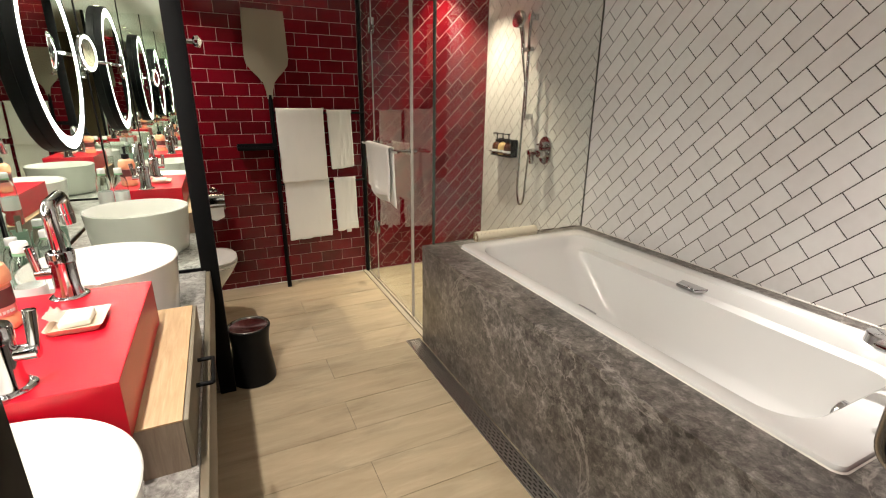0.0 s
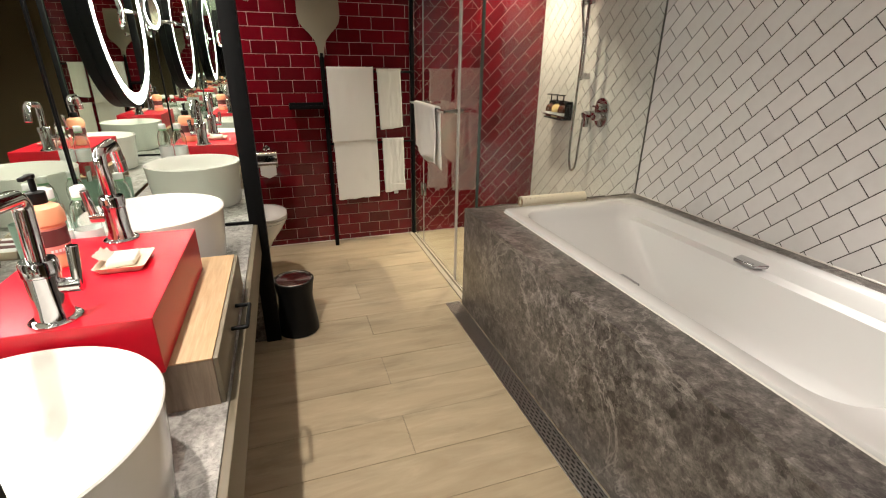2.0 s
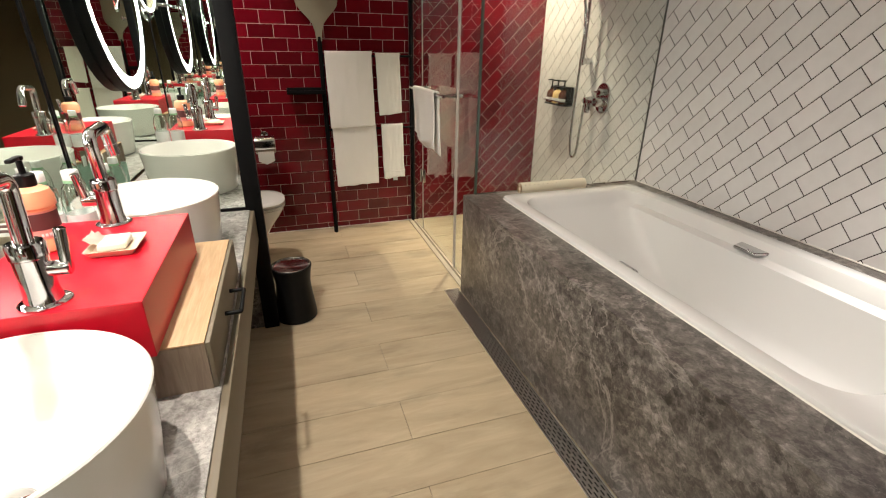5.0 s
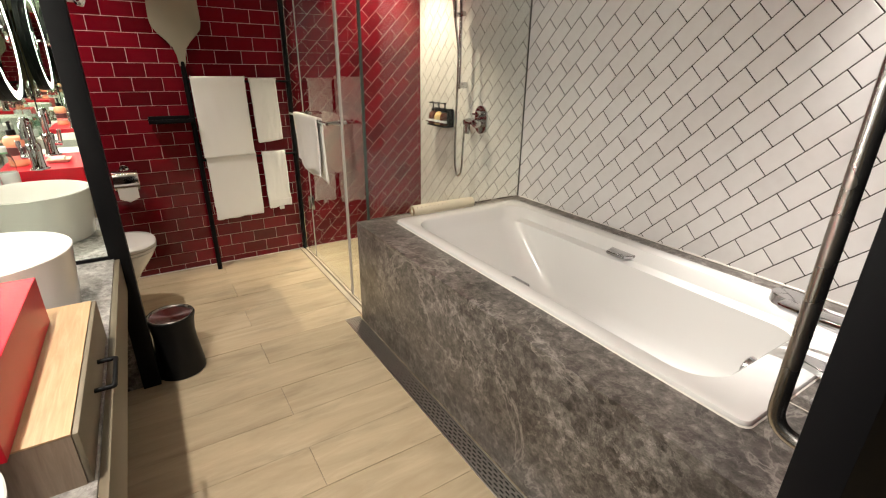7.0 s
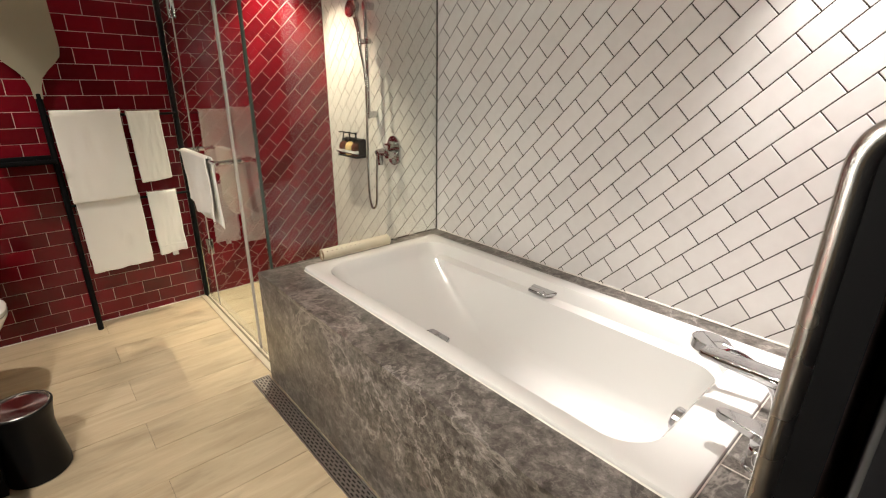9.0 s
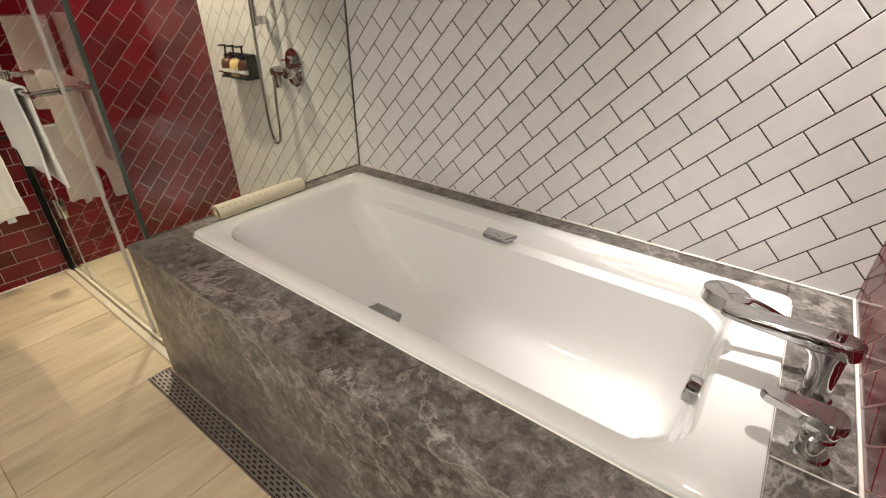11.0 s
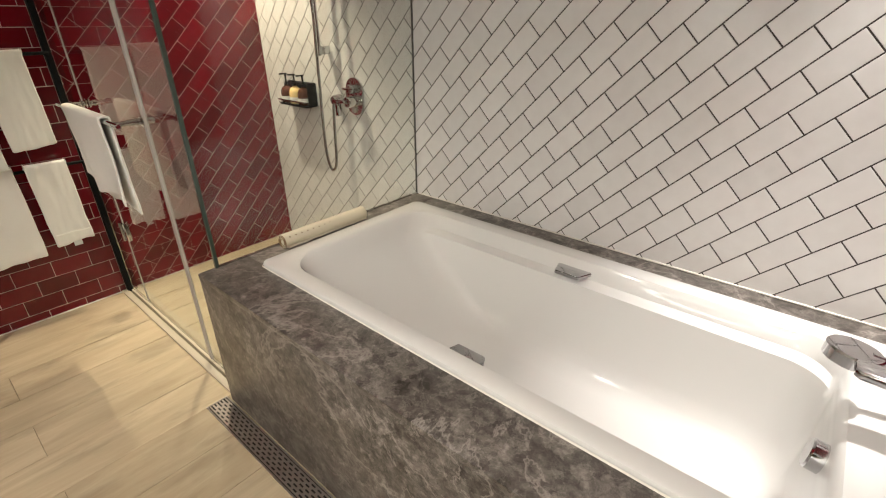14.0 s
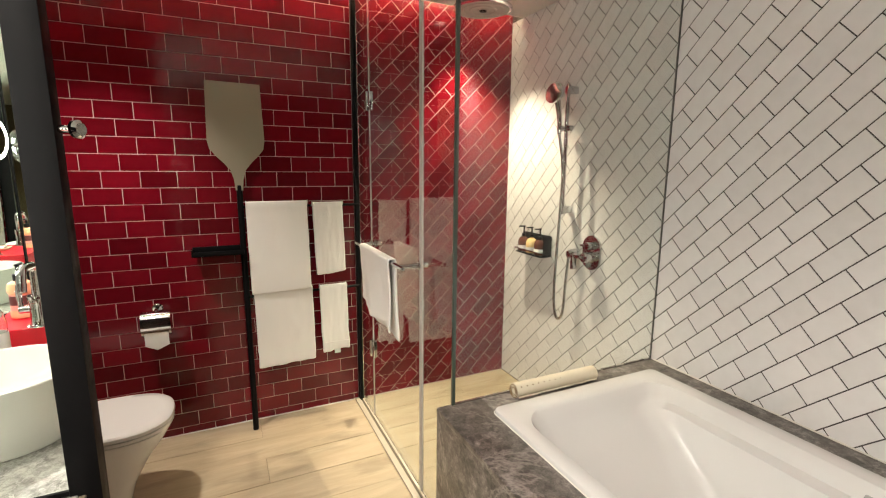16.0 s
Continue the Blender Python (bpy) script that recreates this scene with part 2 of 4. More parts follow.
def glass(name, tint, rough=0.0):
    m = bpy.data.materials.new(name)
    m.use_nodes = True
    t = m.node_tree
    t.nodes.remove(t.nodes["Principled BSDF"])
    body = t.nodes.new("ShaderNodeBsdfGlass")
    body.inputs["Color"].default_value = (*tint, 1)
    body.inputs["Roughness"].default_value = rough
    body.inputs["IOR"].default_value = 1.38
    wire(m, body.outputs[0], t.nodes["Material Output"].inputs[0])
    return m


GLASS = glass("clear_shower_glass", (0.945, 0.965, 0.945))
GLASS_EDGE = material("green_glass_edge", (0.05, 0.072, 0.06), 0.15)
SEAL_GREY = material("grey_silicone", (0.13, 0.12, 0.11), 0.5)
SEAL = material("translucent_seal_strip", (0.45, 0.41, 0.38), 0.3)
CLEAR_BOTTLE = glass("clear_bottle_plastic", (0.95, 0.97, 0.955), 0.03)


# ---- mesh helpers ----
def mesh_object(name, bm, mat, parent=None, label="", smooth=False):
    me = bpy.data.meshes.new(name)
    bmesh.ops.recalc_face_normals(bm, faces=bm.faces[:])
    if smooth:
        for f in bm.faces:
            f.smooth = True
        for e in bm.edges:
            if len(e.link_faces) == 2 and e.calc_face_angle(0) > radians(38):
                e.smooth = False
    bm.to_mesh(me)
    bm.free()
    me.materials.append(mat)
    ob = new(name, me)
    if parent:
        ob.parent = parent
    if label:
        ob["label"] = label
    return ob


def part(name, bm, mat, parent, label="", smooth=True):
    return mesh_object(name, bm, mat, parent, label, smooth)


def thing(name, label, category, group="", kind=""):
    return tagged(new(name), label, category, group, kind)


def box(x0, x1, y0, y1, z0, z1, bevel=0.0, segs=2):
    bm = bmesh.new()
    bmesh.ops.create_cube(bm, size=1)
    for v in bm.verts:
        v.co = Vector((x0 + (v.co.x + 0.5) * (x1 - x0), y0 + (v.co.y + 0.5) * (y1 - y0), z0 + (v.co.z + 0.5) * (z1 - z0)))
    if bevel:
        bmesh.ops.bevel(bm, geom=bm.edges[:], offset=bevel, segments=segs, affect="EDGES", profile=0.5)
    return bm


def lathe(profile, x=0, y=0, z=0, segs=40, sx=1.0, sy=1.0):
    """A turned shape about the z axis from (radius, height) pairs."""
    bm = bmesh.new()
    rings = []
    for r, h in profile:
        if r < 1e-5:
            rings.append([bm.verts.new((x, y, z + h))])
        else:
            rings.append([bm.verts.new((x + sx * r * math.cos(2 * math.pi * i / segs), y + sy * r * math.sin(2 * math.pi * i / segs), z + h)) for i in range(segs)])
    for a, b in zip(rings, rings[1:]):
        for i in range(segs):
            j = (i + 1) % segs
            if len(a) == 1 and len(b) == 1:
                continue
            if len(a) == 1:
                bm.faces.new((a[0], b[i], b[j]))
            elif len(b) == 1:
                bm.faces.new((a[i], a[j], b[0]))
            else:
                bm.faces.new((a[i], a[j], b[j], b[i]))
    return bm


def turned(bm, matrix):
    bmesh.ops.transform(bm, matrix=matrix, verts=bm.verts[:])
    return bm


def along(a, b):
    """The pose that takes the z axis from the origin onto the way from a to b."""
    a, b = Vector(a), Vector(b)
    return Matrix.Translation(a) @ (b - a).to_track_quat("Z", "Y").to_matrix().to_4x4()


def rod(a, b, r, r2=None, segs=20, round_end=0.0):
    length = (Vector(b) - Vector(a)).length
    r2 = r if r2 is None else r2
    c = min(r, r2) * 0.15 if not round_end else round_end
    return turned(lathe([(0, 0), (r - c, 0), (r, c), (r2, length - c), (r2 - c, length), (0, length)], segs=segs), along(a, b))


def smooth_path(points, steps=8):
    """A Catmull-Rom line through the points."""
    p = [Vector(v) for v in points]
    p = [2 * p[0] - p[1]] + p + [2 * p[-1] - p[-2]]
    out = []
    for a, b, c, d in zip(p, p[1:], p[2:], p[3:]):
        for i in range(steps):
            t = i / steps
            out.append(0.5 * (2 * b + (c - a) * t + (2 * a - 5 * b + 4 * c - d) * t * t + (3 * b - a - 3 * c + d) * t ** 3))
    return out + [p[-2]]


def sweep(points, r, segs=14, flat=1.0):
    """A tube round a line of points; r may be a list."""
    pts = [Vector(v) for v in points]
    radii = r if isinstance(r, (list, tuple)) else [r] * len(pts)
    bm = bmesh.new()
    rings, side = [], None
    for i, p in enumerate(pts):
        d = (pts[min(i + 1, len(pts) - 1)] - pts[max(i - 1, 0)]).normalized()
        if side is None:
            side = d.orthogonal().normalized()
        side = (side - d * side.dot(d)).normalized()
        up = d.cross(side)
        rings.append([bm.verts.new(p + radii[i] * (side * math.cos(a) + flat * up * math.sin(a))) for a in (2 * math.pi * k / segs for k in range(segs))])
    for a, b in zip(rings, rings[1:]):
        for k in range(segs):
            bm.faces.new((a[k], a[(k + 1) % segs], b[(k + 1) % segs], b[k]))
    bm.faces.new(rings[0])
    bm.faces.new(rings[-1])
    return bm


def bend(points, radius, steps=6):
    """A polyline with its corners rounded."""
    p = [Vector(v) for v in points]
    out = [p[0]]
    for a, b, c in zip(p, p[1:], p[2:]):
        u, v = (a - b).normalized(), (c - b).normalized()
        s, e = b + u * radius, b + v * radius
        for i in range(steps + 1):
            t = i / steps
            out.append(s * (1 - t) ** 2 + b * 2 * t * (1 - t) + e * t * t)
    return out + [p[-1]]


def prism(outline, to3d, depth):
    """An outline of (a, b) pairs, extruded; to3d(a, b, d) gives the place."""
    bm = bmesh.new()
    front = [bm.verts.new(to3d(a, b, 0.0)) for a, b in outline]
    back = [bm.verts.new(to3d(a, b, depth)) for a, b in outline]
    n = len(outline)
    bm.faces.new(front)
    bm.faces.new(back[::-1])
    for i in range(n):
        bm.faces.new((front[i], front[(i + 1) % n], back[(i + 1) % n], back[i]))
    return bm


def joined(*parts):
    bm = bmesh.new()
    for p in parts:
        me = bpy.data.meshes.new("tmp")
        p.to_mesh(me)
        p.free()
        bm.from_mesh(me)
        bpy.data.meshes.remove(me)
    return bm


def rounded_rect(cx, cy, hx, hy, r, n=8):
    r = min(r, hx * 0.99, hy * 0.99)
    out = []
    for qx, qy, a0 in ((1, 1, 0), (-1, 1, 90), (-1, -1, 180), (1, -1, 270)):
        for i in range(n + 1):
            a = radians(a0 + 90 * i / n)
            out.append((cx + qx * (hx - r) + r * math.cos(a), cy + qy * (hy - r) + r * math.sin(a)))
    return out


def loft(loops, cap_first=False, cap_last=True):
    bm = bmesh.new()
    rings = [[bm.verts.new(p) for p in loop] for loop in loops]
    for a, b in zip(rings, rings[1:]):
        for k in range(len(a)):
            bm.faces.new((a[k], a[(k + 1) % len(a)], b[(k + 1) % len(a)], b[k]))
    if cap_first:
        bm.faces.new(rings[0])
    if cap_last:
        bm.faces.new(rings[-1])
    return bm


# ---- plan ----
WHITE_X = 1.07          # face of the white tiled wall
RED_Y = 1.22            # face of the red back wall
FOOT_Y = -1.945         # face of the red wall at the bath's foot
LEFT_X = -1.62          # mirrored wall behind the vanity
MIRROR_Y = -0.07        # mirror at the vanity's far end
NEAR_Y = -1.92          # mirror at the vanity's near end
DECK = 0.56
ROOM_END = -4.6


def structure(name, bm, mat, label="", category="wall"):
    return tagged(mesh_object(name, bm, mat), label, category, kind="structure")


sub_floor = structure("floor", box(-2.4, 1.2, ROOM_END - 0.1, 1.4, -0.12, -0.006), FLOOR_GROUT, "pale oak-look porcelain plank floor with thin joints", "floor")
wall_white = structure("wall_white", box(WHITE_X + 0.0016, WHITE_X + 0.12, FOOT_Y - 0.04, RED_Y + 0.12, -0.1, CEIL + 0.15), GREY_GROUT, "white glazed tile wall with diagonal bond and dark joints")
wall_red = structure("wall_red", box(-2.4, WHITE_X, RED_Y + 0.0012, RED_Y + 0.12, -0.1, CEIL + 0.15), PINK_GROUT, "deep red glazed tile wall with pale joints")
wall_foot = structure("wall_foot", box(-0.02, WHITE_X, FOOT_Y - 0.04, FOOT_Y - 0.0012, 0, CEIL), PINK_GROUT, "red glazed tile wall at the foot of the bath")
structure("trim", box(-0.024, -0.0205, FOOT_Y - 0.04, FOOT_Y + 0.001, 0, CEIL, 0.0008), BLACK_METAL, "black metal strip on the end of the tiled wall", "trim")
wall_left = structure("wall_left", box(LEFT_X - 0.12, LEFT_X - 0.006, ROOM_END, RED_Y, -0.1, CEIL), BROWN_WALL, "dark wall behind the mirror panels")
structure("wall_room_right", box(WHITE_X + 0.0035, WHITE_X + 0.12, ROOM_END, FOOT_Y - 0.0405, -0.1, CEIL), BROWN_WALL, "olive brown covered wall of the room beyond")
wall_back = structure("wall_back", box(-2.4, 1.2, ROOM_END - 0.1, ROOM_END, -0.1, CEIL), BROWN_WALL, "brown covered wall of the room beyond the doorway")

COVE_Y = 1.10
structure("ceiling", joined(
    box(-2.4, 1.2, ROOM_END - 0.1, COVE_Y, CEIL, CEIL + 0.05),
    box(-2.4, 1.2, COVE_Y - 0.02, 1.4, CEIL + 0.14, CEIL + 0.19),
    box(-2.4, 1.2, COVE_Y - 0.02, COVE_Y, CEIL + 0.05, CEIL + 0.14)), CEILING_PAINT, "smooth white painted ceiling with a lit slot along the red wall", "ceiling")
strip = thing("led_strip", "warm glowing led strip in the ceiling slot along red tiles", "light")
part("diffuser", box(LEFT_X + 0.02, 1.06, COVE_Y + 0.004, COVE_Y + 0.016, CEIL + 0.09, CEIL + 0.102, 0.002), LED_COVE, strip)

for (lx, ly), *_ in DOWNLIGHTS:
    fitting = thing("downlight", "small round recessed ceiling downlight with a warm lens", "light", "ceiling downlights")
    part("trim_ring", lathe([(0.028, -0.002), (0.042, -0.006), (0.046, -0.003), (0.046, 0.0)], lx, ly, CEIL, 28), CEILING_PAINT, fitting)
    part("lens", lathe([(0, -0.0015), (0.028, -0.0015)], lx, ly, CEIL, 28), LAMP_FACE, fitting, "glowing warm lens")

# ---- bath ----
bath = thing("bathtub", "white enamelled built-in bathtub with a raised rim, set in marble", "bathtub")
TX0, TX1, TY0, TY1 = 0.168, 0.958, -1.807, -0.105
tcx, tcy, thx, thy = (TX0 + TX1) / 2, (TY0 + TY1) / 2, (TX1 - TX0) / 2, (TY1 - TY0) / 2


def bath_ring(x0, x1, y0, y1, r, z):
    return [(a, b, z) for a, b in rounded_rect((x0 + x1) / 2, (y0 + y1) / 2, (x1 - x0) / 2, (y1 - y0) / 2, r, 10)]


rim = DECK + 0.018
bath_loops = [
    bath_ring(TX0 + 0.004, TX1 - 0.004, TY0 + 0.004, TY1 - 0.004, 0.022, DECK - 0.02),
    bath_ring(TX0, TX1, TY0, TY1, 0.026, DECK + 0.004),
    bath_ring(TX0, TX1, TY0, TY1, 0.026, rim - 0.008),
    bath_ring(TX0 + 0.002, TX1 - 0.002, TY0 + 0.002, TY1 - 0.002, 0.026, rim - 0.003),
    bath_ring(TX0 + 0.008, TX1 - 0.008, TY0 + 0.008, TY1 - 0.008, 0.026, rim),
    bath_ring(TX0 + 0.045, TX1 - 0.045, TY0 + 0.095, TY1 - 0.05, 0.10, rim - 0.003),
    bath_ring(TX0 + 0.060, TX1 - 0.060, TY0 + 0.115, TY1 - 0.066, 0.12, rim - 0.006),
    bath_ring(TX0 + 0.067, TX1 - 0.067, TY0 + 0.123, TY1 - 0.078, 0.105, rim - 0.015),
    bath_ring(TX0 + 0.075, TX1 - 0.078, TY0 + 0.129, TY1 - 0.10, 0.105, rim - 0.04),
    bath_ring(TX0 + 0.078, TX1 - 0.084, TY0 + 0.131, TY1 - 0.112, 0.105, rim - 0.058),
    bath_ring(TX0 + 0.080, TX1 - 0.122, TY0 + 0.133, TY1 - 0.122, 0.105, rim - 0.070),
    bath_ring(TX0 + 0.085, TX1 - 0.128, TY0 + 0.136, TY1 - 0.15, 0.105, rim - 0.10),
    bath_ring(TX0 + 0.105, TX1 - 0.140, TY0 + 0.140, TY1 - 0.25, 0.11, rim - 0.19),
    bath_ring(TX0 + 0.130, TX1 - 0.158, TY0 + 0.155, TY1 - 0.37, 0.12, rim - 0.29),
    bath_ring(TX0 + 0.150, TX1 - 0.172, TY0 + 0.170, TY1 - 0.45, 0.12, rim - 0.345),
    bath_ring(TX0 + 0.180, TX1 - 0.200, TY0 + 0.200, TY1 - 0.50, 0.11, rim - 0.372),
    bath_ring(TX0 + 0.230, TX1 - 0.235, TY0 + 0.260, TY1 - 0.58, 0.10, rim - 0.38),
]
part("shell", loft(bath_loops), ENAMEL, bath)


def bath_grip(x, y, way, length):
    """A tapered chrome plate that stands off the inner wall of the bath."""
    outline = [(-length / 2, 0.0), (length / 2, 0.0), (length / 2 - 0.012, 0.058), (-length / 2 + 0.03, 0.058)]
    bm = prism(outline, lambda a, b, d: (x + way * (b - 0.006), y + a, DECK - 0.030 - 0.06 * b + d), 0.014)
    bmesh.ops.bevel(bm, geom=bm.edges[:], offset=0.0025, segments=2, affect="EDGES")
    return bm


part("grip", bath_grip(0.882, -0.938, -1, 0.13), CHROME, bath, "chrome bath grip")
part("grip", bath_grip(0.240, -0.938, 1, 0.13), CHROME, bath, "chrome bath grip")
part("overflow", turned(lathe([(0, 0.040), (0.030, 0.040), (0.034, 0.036), (0.034, 0.012), (0.030, 0.010), (0.030, 0.006), (0.037, 0.004), (0.037, -0.01)], segs=32), along((0.515, -1.685, 0.50), (0.515, -1.60, 0.512))), CHROME, bath, "round chrome overflow")

# marble surround: front panel, end panel and the slabs of the deck
surround = tagged(new("bath_surround"), "grey-brown veined marble surround with mitred edges round the bath", "bath surround", kind="structure")
part("front_panel", box(0.0, 0.02, FOOT_Y, 0.0, 0.0, DECK - 0.0015, 0.001), MARBLE, surround)
part("end_panel", box(0.02, WHITE_X, -0.02, 0.0, 0.0, DECK - 0.0205), MARBLE, surround)
part("front_slab", box(-0.001, TX0 + 0.01, FOOT_Y, 0.001, DECK - 0.02, DECK, 0.0012), MARBLE, surround)
part("end_slab", box(TX0 + 0.011, WHITE_X, -0.115, 0.001, DECK - 0.02, DECK, 0.0012), MARBLE, surround)
part("wall_slab", box(TX1 - 0.01, WHITE_X, -1.795, -0.116, DECK - 0.02, DECK, 0.0012), MARBLE, surround)
part("foot_slab", box(TX0 + 0.012, 0.355, FOOT_Y, -1.796, DECK - 0.02, DECK, 0.0012), MARBLE, surround)
part("foot_slab", box(0.358, 0.80, FOOT_Y, -1.796, DECK - 0.02, DECK, 0.0012), MARBLE, surround)
part("foot_slab", box(0.803, WHITE_X, FOOT_Y, -1.796, DECK - 0.02, DECK, 0.0012), MARBLE, surround)
part("joint", box(0.3545, 0.3585, FOOT_Y, TY0 - 0.004, DECK - 0.003, DECK + 0.0006), CAULK, surround, "pale slab joint")
part("joint", box(0.7995, 0.8035, FOOT_Y, TY0 - 0.004, DECK - 0.003, DECK + 0.0006), CAULK, surround, "pale slab joint")
part("caulk", box(0.0, WHITE_X, FOOT_Y - 0.001, FOOT_Y + 0.006, DECK, DECK + 0.007, 0.002), CAULK, surround, "white caulk line")
part("caulk", box(WHITE_X - 0.005, WHITE_X + 0.001, FOOT_Y + 0.007, -0.02, DECK, DECK + 0.005, 0.0015), CAULK, surround, "white caulk line")
part("caulk", loft([bath_ring(TX0 - 0.004, TX1 + 0.004, TY0 - 0.004, TY1 + 0.004, 0.028, DECK + 0.0005), bath_ring(TX0 - 0.001, TX1 + 0.001, TY0 - 0.001, TY1 + 0.001, 0.026, DECK + 0.004)], cap_last=False), CAULK, surround, "white caulk line")

# bath taps on the foot of the deck
spout = thing("bath_spout", "chrome bath filler with a long flat arm on marble", "tap")
sx, sy = 0.575, -1.868
part("base", lathe([(0.032, 0), (0.032, 0.006), (0.027, 0.009), (0.0, 0.009)], sx, sy, DECK, 32), CHROME, spout)
part("column", loft([[(sx + a, sy + lean + b, DECK + 0.006 + h) for a, b in rounded_rect(0, 0, hx, hy, 0.024, 6)]
                     for h, hx, hy, lean in ((0, 0.026, 0.027, 0), (0.03, 0.0245, 0.026, 0.001), (0.07, 0.0245, 0.027, 0.004), (0.10, 0.026, 0.032, 0.010), (0.118, 0.0275, 0.042, 0.016))], True, True), CHROME, spout)


def arm_loop(inset, z, slope):
    """A flat tongue: a half round end at the wall, a squared tip over the bath."""
    w, y0, y1 = 0.029 - inset, sy - 0.040 + inset, sy + 0.205 - inset
    loop = [(sx + w * math.cos(a), y0 + w - w * math.sin(a)) for a in (math.pi * i / 14 for i in range(15))]
    loop += [(sx - w * 0.92, y1 - 0.008), (sx - w * 0.92 + 0.007, y1), (sx + w * 0.92 - 0.007, y1), (sx + w * 0.92, y1 - 0.008)]
    return [(x, y, DECK + z - slope * max(0.0, y - sy)) for x, y in loop]


part("arm", loft([arm_loop(0.003, 0.120, -0.06), arm_loop(0.0, 0.124, -0.06), arm_loop(0.0, 0.150, 0.02), arm_loop(0.0018, 0.1532, 0.02), arm_loop(0.004, 0.1545, 0.02)], True, True), CHROME, spout)
part("diverter_knob", lathe([(0, 0.016), (0.008, 0.016), (0.009, 0.012), (0.009, 0)], sx, sy + 0.004, DECK + 0.1535, 20), CHROME, spout)

lever = thing("bath_mixer", "chrome single lever bath mixer with a flat rounded handle", "tap")
mx, my = 0.405, -1.868
part("base", lathe([(0.031, 0), (0.031, 0.005), (0.026, 0.008), (0.026, 0.05), (0.022, 0.055), (0.0, 0.055)], mx, my, DECK, 32), CHROME, lever)
part("body", lathe([(0.024, 0.056), (0.026, 0.062), (0.026, 0.080), (0.024, 0.084), (0.0, 0.085)], mx, my, DECK, 32), CHROME, lever)
handle = prism([(-0.030, -0.018), (-0.018, -0.029), (0.0, -0.031), (0.092, -0.015), (0.102, -0.005), (0.102, 0.005), (0.092, 0.015), (0.0, 0.031), (-0.018, 0.029), (-0.030, 0.018)],
               lambda a, b, d: (mx + b, my + a, DECK + 0.080 + 0.04 * a + d), 0.020)
bmesh.ops.bevel(handle, geom=handle.edges[:], offset=0.003, segments=2, affect="EDGES")
part("handle", handle, CHROME, lever)

hand = thing("bath_hand_shower", "chrome round bath hand shower resting in its deck holder", "hand shower")
part("holder", lathe([(0.026, 0), (0.026, 0.006), (0.017, 0.010), (0.017, 0.03), (0.0, 0.034)], 0.665, -1.87, DECK, 28), CHROME, hand)
part("stem", sweep(smooth_path([(0.665, -1.868, DECK + 0.025), (0.660, -1.82, DECK + 0.085), (0.652, -1.74, DECK + 0.125), (0.648, -1.69, DECK + 0.135)], 6), 0.010), CHROME, hand)
part("head", turned(lathe([(0, 0.0), (0.044, 0.0), (0.050, 0.003), (0.051, 0.028), (0.048, 0.032), (0.02, 0.033), (0, 0.033)], segs=44), pose(0.645, -1.660, DECK + 0.112, 5, 4, 0)), CHROME, hand)

# rolled bath mat on the deck
mat = thing("rolled_bath_mat", "cream rolled bath mat with small brown dots on marble", "bath mat")
spiral = []
for i in range(64):
    a = i * 0.30
    spiral.append((0.010 + 0.0009 * i * 0.30 * 1.05, a))
outer = [(0.0275 * math.cos(2 * math.pi * i / 28), 0.0275 * math.sin(2 * math.pi * i / 28)) for i in range(28)]
MATY = -0.052
part("roll", prism(outer, lambda a, b, d: (0.295 + d, MATY + a + 0.02 * (0.3 - d) * 0.4, DECK + 0.0275 + b), 0.385), CREAM_MAT, mat)
part("inner_spiral", sweep([(0.2935, MATY + 0.002 + r * math.cos(a), DECK + 0.0275 + r * math.sin(a)) for r, a in spiral], 0.0014, 6), BROWN_DOT, mat, "brown rolled edge")
part("flap", sweep([(0.30 + 0.375 * i / 10, MATY - 0.026 - 0.001 * (i % 3), DECK + 0.010 + 0.0015 * (i % 2)) for i in range(11)], 0.003, 8), CREAM_MAT, mat)
for i in range(14):
    part("dot", turned(lathe([(0, 0.001), (0.0022, 0.001), (0.003, 0.0)], segs=10), along((0.315 + 0.026 * i, MATY + 0.002 - 0.0272 * math.cos(0.75), DECK + 0.0275 + 0.0272 * math.sin(0.75)), (0.315 + 0.026 * i, MATY - 1 * math.cos(0.75), DECK + 1 * math.sin(0.75)))), BROWN_DOT, mat)

# ---- floor drain ----
drain = tagged(new("linear_drain"), "brushed steel slotted channel drain along the marble bath front", "drain", kind="structure")
DX0, DX1, DY0, DY1 = -0.086, -0.004, -1.93, 0.028
# thin black sheet over the planks, painted shade in place of a deep channel
part("channel", box(DX0 + 0.002, DX1 - 0.002, DY0 + 0.002, DY1 - 0.002, 0.0002, 0.0006), CHANNEL_SHADE, drain, "dark sheet for the shade inside the channel")
part("edge_frame", joined(box(DX0, DX0 + 0.006, DY0, DY1, -0.006, 0.003, 0.0008), box(DX1 - 0.006, DX1, DY0, DY1, -0.006, 0.003, 0.0008),
                          box(DX0, DX1, DY0 - 0.004, DY0, -0.006, 0.003, 0.0008), box(DX0, DX1, DY1, DY1 + 0.004, -0.006, 0.003, 0.0008)), DRAIN_STEEL, drain)
verts, faces = [], []


def add_block(x0, x1, y0, y1, z0, z1):
    n = len(verts)
    verts.extend([(x0, y0, z0), (x1, y0, z0), (x1, y1, z0), (x0, y1, z0), (x0, y0, z1), (x1, y0, z1), (x1, y1, z1), (x0, y1, z1)])
    faces.extend([(n + 4, n + 5, n + 6, n + 7), (n, n + 1, n + 5, n + 4), (n + 1, n + 2, n + 6, n + 5), (n + 2, n + 3, n + 7, n + 6), (n + 3, n, n + 4, n + 7)])


